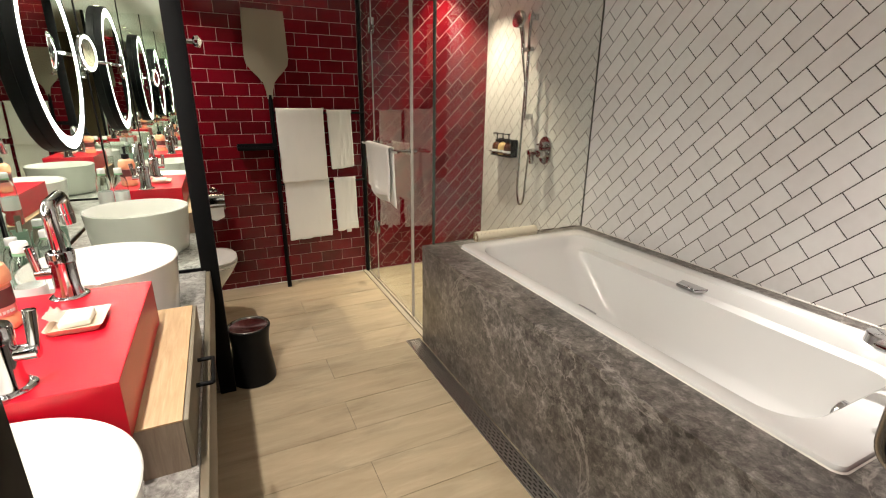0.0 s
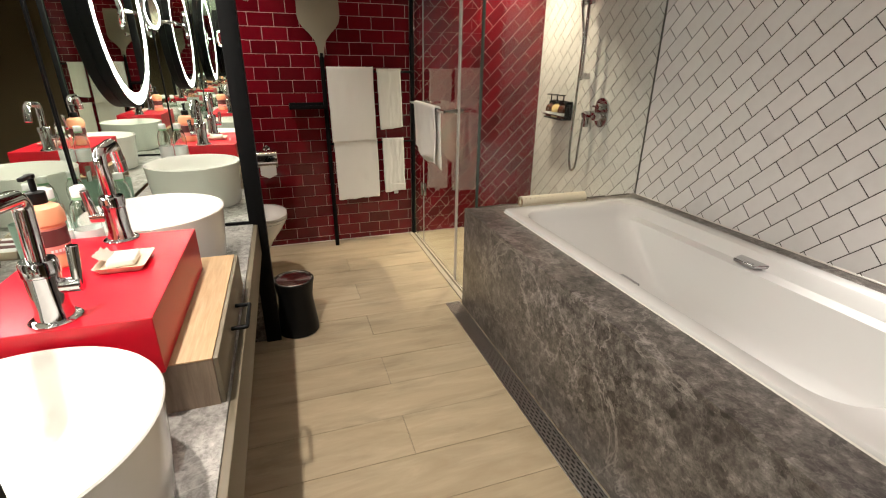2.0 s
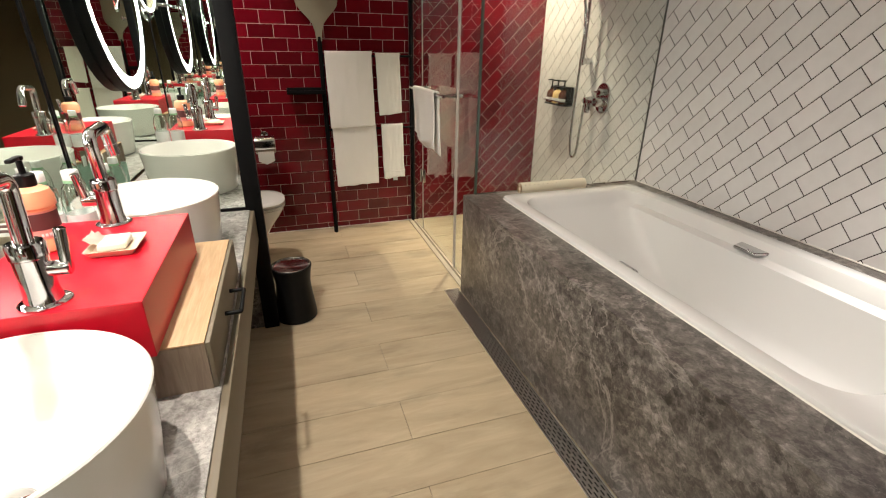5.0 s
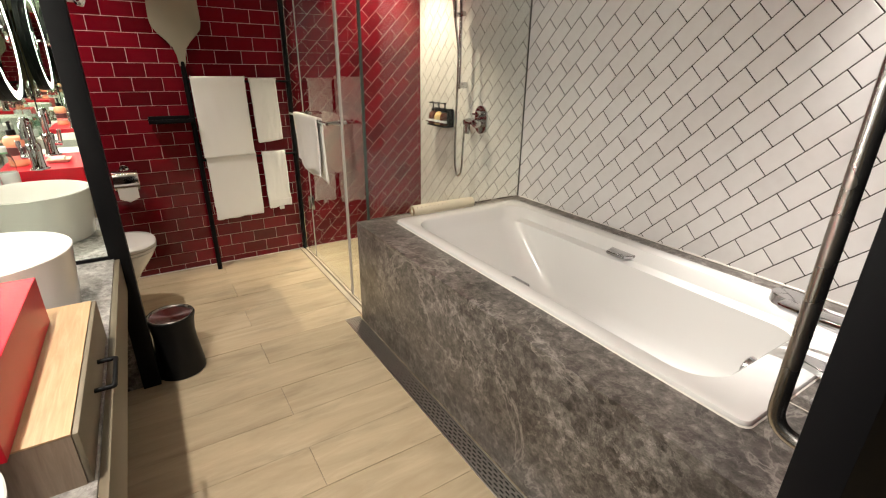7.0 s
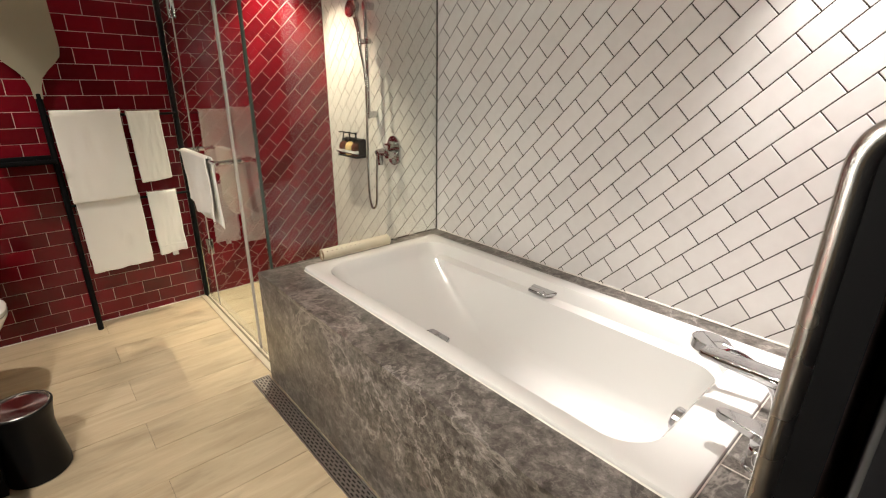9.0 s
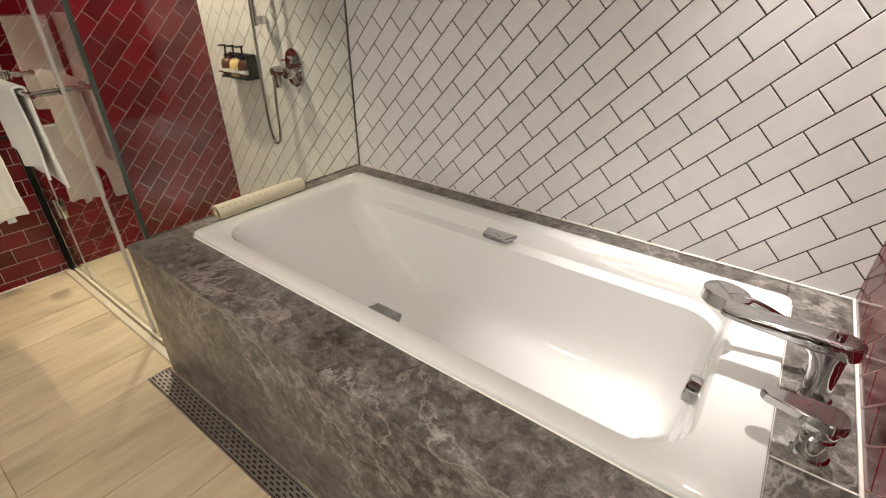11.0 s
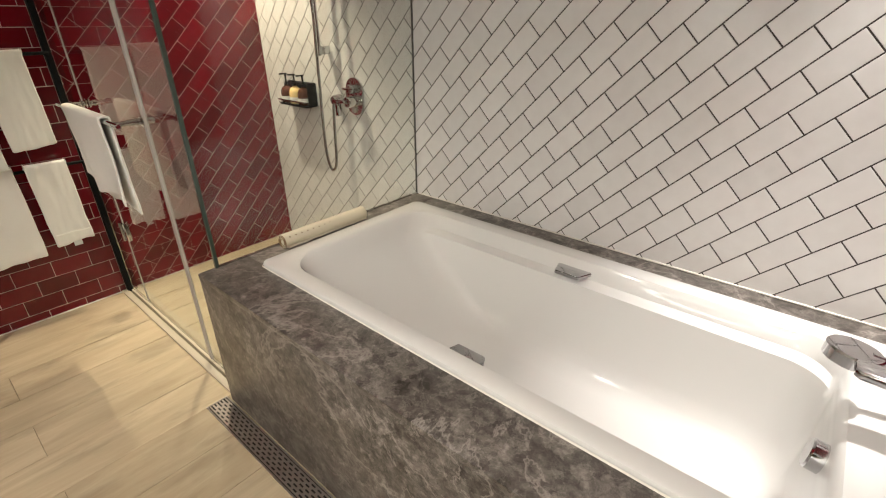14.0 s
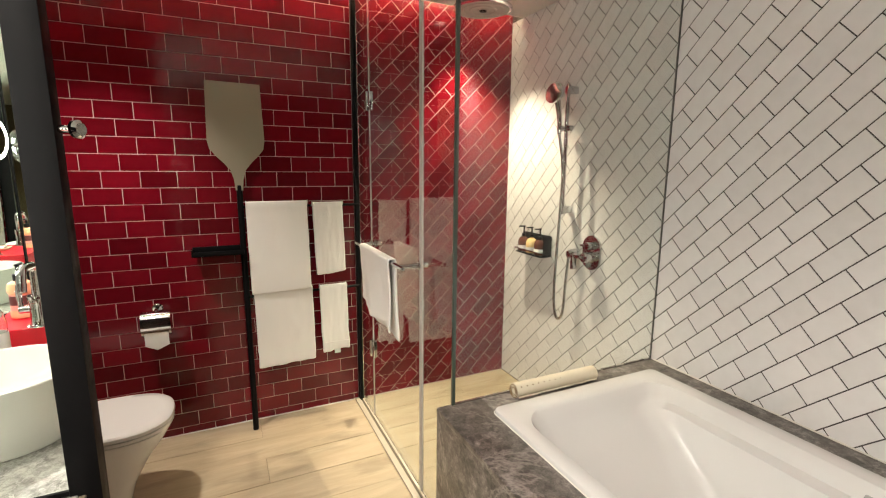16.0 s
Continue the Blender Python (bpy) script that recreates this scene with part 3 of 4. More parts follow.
ROWS_IN_GRATE, slot_w = 5, 0.0058
gx0, gx1 = DX0 + 0.009, DX1 - 0.009
pitch_x = (gx1 - gx0 - 0.004) / ROWS_IN_GRATE
for k in range(ROWS_IN_GRATE + 1):
    c = gx0 + 0.002 + k * pitch_x
    add_block(gx0 if k == 0 else c - (pitch_x - slot_w) / 2, gx1 if k == ROWS_IN_GRATE else c + (pitch_x - slot_w) / 2, DY0 + 0.004, DY1 - 0.004, -0.003, 0.0026)
for k in range(ROWS_IN_GRATE):
    c0 = gx0 + 0.002 + k * pitch_x + (pitch_x - slot_w) / 2
    y = DY0 + 0.004 + (0.0 if k % 2 else 0.0155)
    while y < DY1 - 0.02:
        add_block(c0, c0 + slot_w, y, y + 0.011, -0.003, 0.0026)
        y += 0.031
me = bpy.data.meshes.new("grate")
me.from_pydata(verts, [], faces)
me.materials.append(DRAIN_STEEL)
grate = new("grate", me)
grate.parent = drain
grate["kind"] = "stuff"

# ---- shower ----
GX = 0.062
threshold = tagged(new("shower_threshold"), "pale stone threshold strip under the glass shower door", "threshold", kind="structure")
part("strip", box(0.012, 0.040, 0.002, RED_Y, -0.006, 0.010, 0.002), STRIP_STONE, threshold)
part("track", box(0.050, 0.074, 0.002, RED_Y, -0.006, 0.012, 0.001), STRIP_STONE, threshold)
part("channel", box(0.040, 0.050, 0.002, RED_Y, -0.006, 0.002), OLIVE_TRIM, threshold, "dark recess")

structure("caulk_line", box(LEFT_X + 0.01, 0.034, RED_Y - 0.005, RED_Y + 0.001, 0.0, 0.006, 0.0015), CAULK, "pale caulk line at the foot of the red wall", "trim")
profile = tagged(mesh_object("wall_profile", box(0.035, 0.066, RED_Y - 0.032, RED_Y - 0.001, 0.0, CEIL, 0.001), BLACK_METAL), "slim black metal profile between red wall and glass", "profile", kind="structure")


def pane(name, x0, x1, y0, y1, z0, z1, parent):
    ob = part(name, box(x0, x1, y0, y1, z0, z1), GLASS, parent, "clear glass pane", smooth=False)
    ob.visible_shadow = False
    return ob


screen = thing("shower_screen", "clear frameless glass screen standing on the marble bath deck", "glass screen")
pane("pane", GX, WHITE_X - 0.003, -0.009, -0.001, DECK + 0.004, CEIL - 0.004, screen)
part("edge_profile", box(GX - 0.006, GX + 0.006, -0.012, 0.002, DECK + 0.001, CEIL - 0.002, 0.001), GLASS_EDGE, screen, "dark green glass edge")
part("bottom_channel", box(GX, WHITE_X - 0.001, -0.0105, 0.0005, DECK + 0.0005, DECK + 0.006), STEEL, screen)
part("wall_channel", box(WHITE_X - 0.010, WHITE_X + 0.001, -0.0075, -0.0025, DECK + 0.001, CEIL - 0.002), SEAL_GREY, screen, "grey silicone joint")

side = thing("fixed_glass_panel", "narrow fixed clear glass panel beside the shower door", "glass panel")
pane("pane", GX - 0.004, GX + 0.004, 0.004, 0.283, 0.014, CEIL - 0.004, side)
part("seal", box(GX - 0.008, GX + 0.008, 0.272, 0.284, 0.014, CEIL - 0.004, 0.002), SEAL, side, "translucent edge seal")

door = thing("shower_door", "clear frameless glass shower door with chrome hinges", "shower door")
pane("pane", GX - 0.004, GX + 0.004, 0.290, 0.962, 0.020, CEIL - 0.012, door)
part("seal", box(GX - 0.007, GX + 0.007, 0.288, 0.298, 0.020, CEIL - 0.012, 0.002), SEAL, door, "translucent edge seal")
part("seal", box(GX - 0.006, GX + 0.006, 0.960, 0.967, 0.020, CEIL - 0.012, 0.001), SEAL, door, "translucent edge seal")
strip_pane = thing("fixed_glass_panel", "narrow fixed clear glass strip against the red wall", "glass panel")
pane("pane", GX - 0.004, GX + 0.004, 0.970, RED_Y - 0.034, 0.014, CEIL - 0.004, strip_pane)
for hz in (0.42, 1.735):
    hinge = part("hinge", box(GX - 0.013, GX + 0.013, 0.930, 1.005, hz - 0.045, hz + 0.045, 0.003), CHROME, door, "chrome hinge")
    part("pin", rod((GX - 0.016, 0.966, hz - 0.046), (GX - 0.016, 0.966, hz + 0.046), 0.008), CHROME, hinge)

BX, BZ = -0.030, 1.018
rail = part("towel_bar", sweep(bend([(GX - 0.006, 0.895, BZ), (BX, 0.895, BZ), (BX, 0.30, BZ), (GX - 0.006, 0.30, BZ)], 0.004), 0.0085), CHROME, door, "chrome towel bar")
for by in (0.30, 0.895):
    for x0, x1, r in ((GX + 0.005, GX + 0.012, 0.019), (GX - 0.012, GX - 0.005, 0.019), (GX + 0.012, GX + 0.035, 0.012), (GX - 0.055, GX - 0.012, 0.011), (GX - 0.030, GX - 0.024, 0.016)):
        part("bracket", rod((x0, by, BZ), (x1, by, BZ), r), CHROME, rail)
part("bar_end", rod((BX, 0.895, BZ), (BX, 0.945, BZ), 0.0085), CHROME, rail)
part("bar_end", rod((BX, 0.255, BZ), (BX, 0.30, BZ), 0.0085), CHROME, rail)


def drape(centre_y, top_z, half, front, back, gap, length_at, width=1.0, steps=26, thick=0.012, wave=0.004, seed=0.0, folds=3.0, pinch=0.0):
    """A hanging cloth over a bar: s runs along the bar, v from the front hem over the top to the back hem. Gives (s, depth, z) loops."""
    profile = []
    n = 16
    for i in range(n + 1):
        profile.append((gap, -1 + i / n, "f"))
    for i in range(1, 6):
        a = math.pi * i / 6
        profile.append((gap * math.cos(a), gap * math.sin(a), "t"))
    for i in range(n + 1):
        profile.append((-gap, -i / n, "b"))
    rows = []
    for k in range(steps + 1):
        s = -1 + 2 * k / steps
        row = []
        for depth, v, where in profile:
            drop = front if where == "f" else back
            hang = min(1.0, -v) if where != "t" else 0.0
            z = top_z + (v * (drop * length_at(s)) if where != "t" else v * 0.5)
            wobble = wave * hang * (math.sin(folds * s * math.pi + seed) + 0.6 * math.sin(2.3 * folds * s + 1.7 * seed + 2 * hang))
            wobble += 0.003 * noise.noise(Vector((s * 4, v * 4, seed)))
            squeeze = 1 - pinch * hang
            row.append((s * half * squeeze + 0.003 * noise.noise(Vector((v * 5, seed, 3))), depth + (wobble if where != "b" else -0.3 * wobble), z + 0.004 * noise.noise(Vector((s * 3, seed, 9))) * hang))
        rows.append(row)
    return rows


def cloth(rows, to3d, thick, soft_edge=0.0):
    bm = bmesh.new()
    grid = [[bm.verts.new(to3d(*p)) for p in row] for row in rows]
    for a, b in zip(grid, grid[1:]):
        for i in range(len(a) - 1):
            bm.faces.new((a[i], a[i + 1], b[i + 1], b[i]))
    bmesh.ops.recalc_face_normals(bm, faces=bm.faces[:])
    bmesh.ops.solidify(bm, geom=bm.faces[:], thickness=thick)
    if soft_edge:
        hems = [e for e in bm.edges if len(e.link_faces) == 2 and e.calc_face_angle(0) > 1.0]
        bmesh.ops.bevel(bm, geom=hems, offset=soft_edge, segments=3, affect="EDGES", profile=0.5)
    return bm


door_towel = thing("hand_towel", "small white terry towel draped over the chrome door bar", "towel")
rows = drape(0, BZ + 0.010, 0.215, 0.29, 0.33, 0.020, lambda s: 1.0 - 0.06 * s + 0.05 * math.sin(3.2 * s + 0.4), wave=0.016, folds=1.35, seed=0.9, pinch=-0.06, steps=40)
part("cloth", cloth(rows, lambda s, d, z: (BX - d, 0.600 + s - 0.05 * (BZ - z), z), 0.008, 0.0025), TOWEL, door_towel)

# hand shower on its rail
riser = thing("hand_shower_set", "chrome hand shower on a slide rail with a long hose", "shower")
RX, RYY = 1.012, 0.590
part("rail", rod((RX, RYY, 1.165), (RX, RYY, 1.84), 0.0105), CHROME, riser)
for bz in (1.19, 1.81):
    part("bracket", box(RX - 0.012, WHITE_X, RYY - 0.014, RYY + 0.014, bz - 0.019, bz + 0.019, 0.004), CHROME, riser)
part("slider", rod((RX, RYY + 0.045, 1.615), (RX, RYY - 0.040, 1.615), 0.015), CHROME, riser)
part("slider", rod((RX - 0.045, RYY, 1.615), (RX, RYY, 1.615), 0.012), CHROME, riser)
part("handle", sweep(smooth_path([(RX - 0.045, RYY, 1.585), (RX - 0.048, RYY, 1.66), (RX - 0.062, RYY - 0.002, 1.72), (RX - 0.075, RYY - 0.004, 1.765)], 6), [0.011 + 0.006 * i / 18 for i in range(19)]), CHROME, riser)
part("spray_head", turned(lathe([(0, 0.0), (0.044, 0.0), (0.052, 0.006), (0.053, 0.016), (0.044, 0.03), (0.02, 0.042), (0, 0.044)], segs=36, sy=1.25), pose(RX - 0.105, RYY - 0.004, 1.79, 0, 98, 0)), CHROME, riser, "oval chrome spray head")
part("hose", sweep(smooth_path([(RX - 0.045, RYY, 1.585), (RX - 0.035, RYY - 0.03, 1.40), (RX - 0.025, RYY - 0.012, 1.15), (RX - 0.02, RYY + 0.005, 0.90), (RX - 0.015, RYY + 0.012, 0.68), (RX - 0.008, RYY - 0.01, 0.585), (RX + 0.0, RYY - 0.045, 0.62), (RX + 0.005, RYY - 0.052, 0.78), (RX + 0.012, RYY - 0.055, 0.93)], 9), 0.0075, 10), CHROME, riser, "ribbed chrome hose")
part("wall_outlet", turned(lathe([(0, 0.05), (0.018, 0.05), (0.024, 0.04), (0.027, 0.0)], segs=28), along((WHITE_X, RYY - 0.055, 0.955), (0.9, RYY - 0.055, 0.945))), CHROME, riser)

valve = thing("shower_valve", "oval chrome shower valve plate with two round handles", "valve")
VY, VZ = 0.405, 0.98
plate = [(0.062 * math.cos(a), 0.028 + 0.062 * math.sin(a)) for a in (math.pi * i / 16 for i in range(17))] + [(0.062 * math.cos(a), -0.028 + 0.062 * math.sin(a)) for a in (math.pi + math.pi * i / 16 for i in range(17))]
pl = prism(plate, lambda a, b, d: (WHITE_X - d, VY + a, VZ + b), 0.012)
bmesh.ops.bevel(pl, geom=[e for e in pl.edges if abs(e.calc_face_angle(0)) > 0.7], offset=0.004, segments=2, affect="EDGES")
part("plate", pl, CHROME, valve)
part("mixer_knob", turned(lathe([(0, 0.055), (0.024, 0.055), (0.027, 0.05), (0.027, 0.012), (0.031, 0.0)], segs=32), along((WHITE_X - 0.010, VY, VZ - 0.022), (0.5, VY, VZ - 0.022))), CHROME, valve)
part("mixer_lever", box(WHITE_X - 0.075, WHITE_X - 0.05, VY + 0.0, VY + 0.075, VZ - 0.030, VZ - 0.012, 0.004), CHROME, valve)
part("lever_tip", box(WHITE_X - 0.078, WHITE_X - 0.052, VY + 0.055, VY + 0.078, VZ - 0.095, VZ - 0.014, 0.005), CHROME, valve)
part("diverter_knob", turned(lathe([(0, 0.035), (0.018, 0.035), (0.021, 0.03), (0.021, 0.0)], segs=28), along((WHITE_X - 0.010, VY, VZ + 0.036), (0.5, VY, VZ + 0.036))), CHROME, valve)
part("diverter_lever", box(WHITE_X - 0.045, WHITE_X - 0.028, VY - 0.03, VY + 0.05, VZ + 0.030, VZ + 0.042, 0.004), CHROME, valve)

soaps = thing("soap_dispenser_rack", "black wall rack holding three small pump dispensers", "dispenser")
part("back_plate", box(WHITE_X - 0.012, WHITE_X, 0.738, 0.985, 0.900, 1.020, 0.003), BLACK_PLASTIC, soaps)
part("side_plate", box(WHITE_X - 0.060, WHITE_X - 0.002, 0.732, 0.738, 0.900, 1.020, 0.002), BLACK_PLASTIC, soaps)
part("shelf", box(WHITE_X - 0.078, WHITE_X - 0.002, 0.738, 0.985, 0.895, 0.907, 0.003), BLACK_PLASTIC, soaps)
part("front_bar", sweep(bend([(WHITE_X - 0.01, 0.985, 0.925), (WHITE_X - 0.088, 0.985, 0.925), (WHITE_X - 0.088, 0.737, 0.925), (WHITE_X - 0.01, 0.737, 0.925)], 0.01), 0.004, 8), CHROME, soaps, "thin chrome bar")
for i, fill in enumerate((AMBER, YELLOW_LIQUID, AMBER)):
    by = 0.784 + 0.080 * i
    bottle = part("bottle", lathe([(0, 0), (0.030, 0), (0.034, 0.006), (0.034, 0.062), (0.026, 0.08), (0.012, 0.088), (0.012, 0.094), (0, 0.094)], WHITE_X - 0.048, by, 0.907, 28), fill, soaps, "small filled dispenser bottle")
    part("label", lathe([(0.0346, 0.014), (0.0346, 0.036)], WHITE_X - 0.048, by, 0.907, 28), WHITE_LABEL, bottle, "white label band")
    part("pump", joined(lathe([(0.013, 0.094), (0.013, 0.108), (0.005, 0.110), (0.005, 0.150), (0, 0.151)], WHITE_X - 0.048, by, 0.907, 16), box(WHITE_X - 0.085, WHITE_X - 0.040, by - 0.006, by + 0.006, 1.055, 1.063, 0.002)), BLACK_PLASTIC, bottle, "black pump")

rain = thing("rain_shower_head", "large round chrome rain shower head under the ceiling", "shower head")
HX, HY = 0.63, 0.83
part("disc", lathe([(0, 0.0), (0.142, 0.0), (0.150, 0.004), (0.151, 0.012), (0.145, 0.018), (0.04, 0.026), (0.03, 0.034), (0, 0.034)], HX, HY, 2.205, 56), CHROME, rain)
part("face", lathe([(0.0, -0.001), (0.02, -0.001), (0.022, -0.003), (0.03, -0.003), (0.032, -0.001), (0.06, -0.001), (0.062, -0.003), (0.07, -0.003), (0.072, -0.001), (0.10, -0.001), (0.102, -0.003), (0.11, -0.003), (0.112, -0.001), (0.136, -0.001)], HX, HY, 2.205, 48), SEAL, rain, "grey ringed nozzle face")
part("nozzle", lathe([(0, -0.008), (0.012, -0.008), (0.016, 0.0)], HX, HY, 2.205, 20, 1.5), BLACK_PLASTIC, rain, "dark centre cap")
part("arm", rod((HX, HY, 2.235), (HX, HY, CEIL), 0.013), CHROME, rain)

# ---- red back wall ----
peel = thing("pizza_peel_rail", "beige pizza peel on a black pole against red tiles", "towel rail")
blade = [(-0.686, 1.812), (-0.438, 1.808), (-0.430, 1.53), (-0.438, 1.49), (-0.462, 1.458), (-0.50, 1.42), (-0.527, 1.385), (-0.54, 1.34), (-0.545, 1.285), (-0.579, 1.285), (-0.584, 1.34), (-0.597, 1.385), (-0.625, 1.42), (-0.662, 1.458), (-0.686, 1.49), (-0.694, 1.53)]
bl = prism(blade, lambda a, b, d: (a, RED_Y - 0.026 + d - 0.015 * (1.82 - b), b), 0.014)
bmesh.ops.bevel(bl, geom=[e for e in bl.edges if e.calc_face_angle(0) > 0.9], offset=0.003, segments=2, affect="EDGES")
part("blade", bl, PEEL, peel, "beige painted blade")
part("pole", rod((-0.561, 1.118, 0.0), (-0.562, RED_Y - 0.022, 1.31), 0.0145), BLACK_METAL, peel, "black pole")


def leg_y(z):
    return 1.118 + (RED_Y - 0.022 - 1.118) * z / 1.31


for rz in (1.200, 0.730):
    part("rung", rod((-0.562, leg_y(rz), rz), (0.045, RED_Y - 0.045, rz), 0.007), BLACK_METAL, peel, "black cross bar")
part("ledge", joined(box(-0.795, -0.56, 1.105, 1.20, 0.968, 0.974, 0.002), box(-0.795, -0.56, 1.195, 1.20, 0.968, 1.005, 0.002), box(-0.795, -0.56, 1.105, 1.110, 0.968, 0.992, 0.002), box(-0.797, -0.792, 1.105, 1.20, 0.968, 1.0, 0.002)), BLACK_METAL, peel, "black metal ledge")


def wall_towel(x0, x1, top, bottom, label, seed, back, sag=0.0):
    ob = thing("towel", label, "towel", "white towels on the black bars")
    rows = drape(0, top, (x1 - x0) / 2, top - bottom, back, 0.015, lambda s: 1.0 - 0.022 * s * sag + 0.003 * math.sin(3 * s + seed), wave=0.0022, folds=0.8, seed=seed)
    part("cloth", cloth(rows, lambda s, d, z: ((x0 + x1) / 2 + s + 0.02 * (top - z) * sag, RED_Y - 0.058 - d - 0.03 * (top - z), z), 0.019, 0.006), TOWEL, ob)
    inner = drape(0, top - 0.004, (x1 - x0) / 2 - 0.008, top - bottom - 0.012, back - 0.02, 0.008, lambda s: 1.0 - 0.022 * s * sag, wave=0.001, folds=0.8, seed=seed + 1)
    part("inner_fold", cloth(inner, lambda s, d, z: ((x0 + x1) / 2 + 0.006 + s + 0.02 * (top - z) * sag, RED_Y - 0.058 - d - 0.03 * (top - z), z), 0.008, 0.003), TOWEL, ob)
    return ob


wall_towel(-0.541, -0.238, 1.222, 0.748, "large folded white bath towel hanging over a black bar", 0.4, 0.40, 0.6)
wall_towel(-0.208, -0.048, 1.212, 0.825, "narrow folded white hand towel hanging over a black bar", 2.1, 0.30, 0.9)
wall_towel(-0.526, -0.226, 0.750, 0.338, "large folded white bath towel hanging over the lower bar", 3.3, 0.33, 0.3)
narrow = wall_towel(-0.186, -0.036, 0.750, 0.372, "narrow folded white hand towel hanging over the lower bar", 4.7, 0.38, 0.7)
part("tag", box(-0.118, -0.085, RED_Y - 0.079, RED_Y - 0.077, 0.352, 0.378, 0.0006), WHITE_LABEL, narrow, "small white fabric tag")
part("woven_band", box(-0.178, -0.034, RED_Y - 0.108, RED_Y - 0.1045, 0.428, 0.434, 0.0015), TOWEL, narrow)

paper = thing("toilet_roll_holder", "chrome toilet roll holder with white paper on red tiles", "toilet roll")
PX, PY, PZ = -0.972, 1.155, 0.648
part("wall_plate", turned(lathe([(0, 0.012), (0.02, 0.012), (0.025, 0.006), (0.025, 0)], segs=24), along((PX, RED_Y, PZ + 0.058), (PX, 0, PZ + 0.058))), CHROME, paper)
part("stem", sweep(bend([(PX, RED_Y, PZ + 0.058), (PX, PY, PZ + 0.062), (PX, PY - 0.01, PZ + 0.05)], 0.012), 0.009), CHROME, paper)
cover = [(0.062 * math.cos(a), 0.062 * math.sin(a)) for a in (radians(d) for d in range(100, -61, -10))]
cover = cover + [(0.058 * math.cos(a), 0.058 * math.sin(a)) for a in (radians(d) for d in range(-60, 101, 10))]
part("cover", prism(cover, lambda a, b, d: (PX - 0.062 + d, PY - a, PZ + b), 0.124), CHROME, paper, "curved chrome cover")
part("roll", turned(lathe([(0.02, 0), (0.052, 0.0), (0.054, 0.002), (0.054, 0.098), (0.052, 0.1), (0.02, 0.1), (0.02, 0)], segs=36), along((PX - 0.05, PY, PZ), (PX + 1, PY, PZ))), PAPER, paper, "white paper roll")
sheet = prism([(-0.05, 0.0), (0.05, 0.0), (0.05, -0.095), (0.0, -0.118), (-0.05, -0.095)], lambda a, b, d: (PX + a, PY - 0.0535 - d + 0.10 * b * b, PZ + b), 0.0012)
part("hanging_sheet", sheet, PAPER, paper, "folded paper end")

# ---- toilet ----
toilet = thing("toilet", "white porcelain toilet with a closed rounded seat lid", "toilet")
TYC, TFX, TBX = 0.70, -0.884, LEFT_X + 0.01


def pan(front, back, half, z, power=2.6, n=48):
    out = []
    cx = front - half * 1.15
    for i in range(n):
        a = 2 * math.pi * i / n
        c, s = math.cos(a), math.sin(a)
        px = abs(c) ** (2 / power) * (1 if c >= 0 else -1)
        py = abs(s) ** (2 / power) * (1 if s >= 0 else -1)
        out.append((cx + (front - cx) * px if c >= 0 else cx + (cx - back) * px, TYC + half * py, z))
    return out


part("pan", loft([pan(-1.07, TBX, 0.115, 0.0), pan(-1.065, TBX, 0.118, 0.04), pan(-1.035, TBX, 0.125, 0.14), pan(-0.975, TBX, 0.145, 0.25), pan(-0.915, TBX, 0.168, 0.33), pan(-0.892, TBX, 0.178, 0.37), pan(-0.890, TBX, 0.178, 0.378)], True, True), PORCELAIN, toilet)
part("seat", loft([pan(-0.888, TBX + 0.12, 0.178, 0.380), pan(-0.884, TBX + 0.12, 0.183, 0.383), pan(-0.884, TBX + 0.12, 0.183, 0.396)], True, True), PORCELAIN, toilet)
part("lid", loft([pan(-0.886, TBX + 0.12, 0.181, 0.398), pan(-0.882, TBX + 0.12, 0.186, 0.402), pan(-0.884, TBX + 0.12, 0.185, 0.414), pan(-0.892, TBX + 0.12, 0.178, 0.421), pan(-0.93, TBX + 0.14, 0.14, 0.425)], True, True), PORCELAIN, toilet)

# ---- bin ----
bin_ob = thing("waste_bin", "black waisted bathroom bin with a turned steel swing lid", "bin")
bin_ob.location = (-0.882, 0.0, 0)
part("body", lathe([(0, 0), (0.090, 0), (0.098, 0.004), (0.099, 0.03), (0.092, 0.09), (0.084, 0.16), (0.083, 0.20), (0.089, 0.25), (0.0945, 0.272), (0.0955, 0.280), (0.093, 0.284), (0.089, 0.283), (0.088, 0.274), (0.0, 0.262)], segs=56), BLACK_PLASTIC, bin_ob)
part("rim", lathe([(0.088, 0.279), (0.0885, 0.283), (0.086, 0.2845), (0.0835, 0.283), (0.083, 0.277)], segs=56), STEEL, bin_ob, "steel rim")
part("lid", lathe([(0.0, 0.2725), (0.02, 0.273), (0.05, 0.275), (0.082, 0.2785)], segs=56), TURNED_STEEL, bin_ob, "turned steel lid")

# ---- vanity ----
COUNTER = 0.60
FRONT_X = -1.018
counter = thing("vanity_counter", "pale grey stone vanity counter with a taupe front edge", "counter")
part("slab", box(LEFT_X + 0.012, FRONT_X, NEAR_Y + 0.008, MIRROR_Y - 0.008, COUNTER - 0.035, COUNTER, 0.0015), COUNTER_STONE, counter)
part("front_edge", box(FRONT_X + 0.0005, FRONT_X + 0.017, NEAR_Y + 0.008, MIRROR_Y - 0.008, COUNTER - 0.14, COUNTER - 0.004, 0.0015), OLIVE_TRIM, counter, "taupe front edge")
part("base_panel", box(LEFT_X + 0.03, FRONT_X - 0.10, NEAR_Y + 0.01, MIRROR_Y - 0.01, 0.08, COUNTER - 0.036), BROWN_WALL, counter, "dark recessed base")
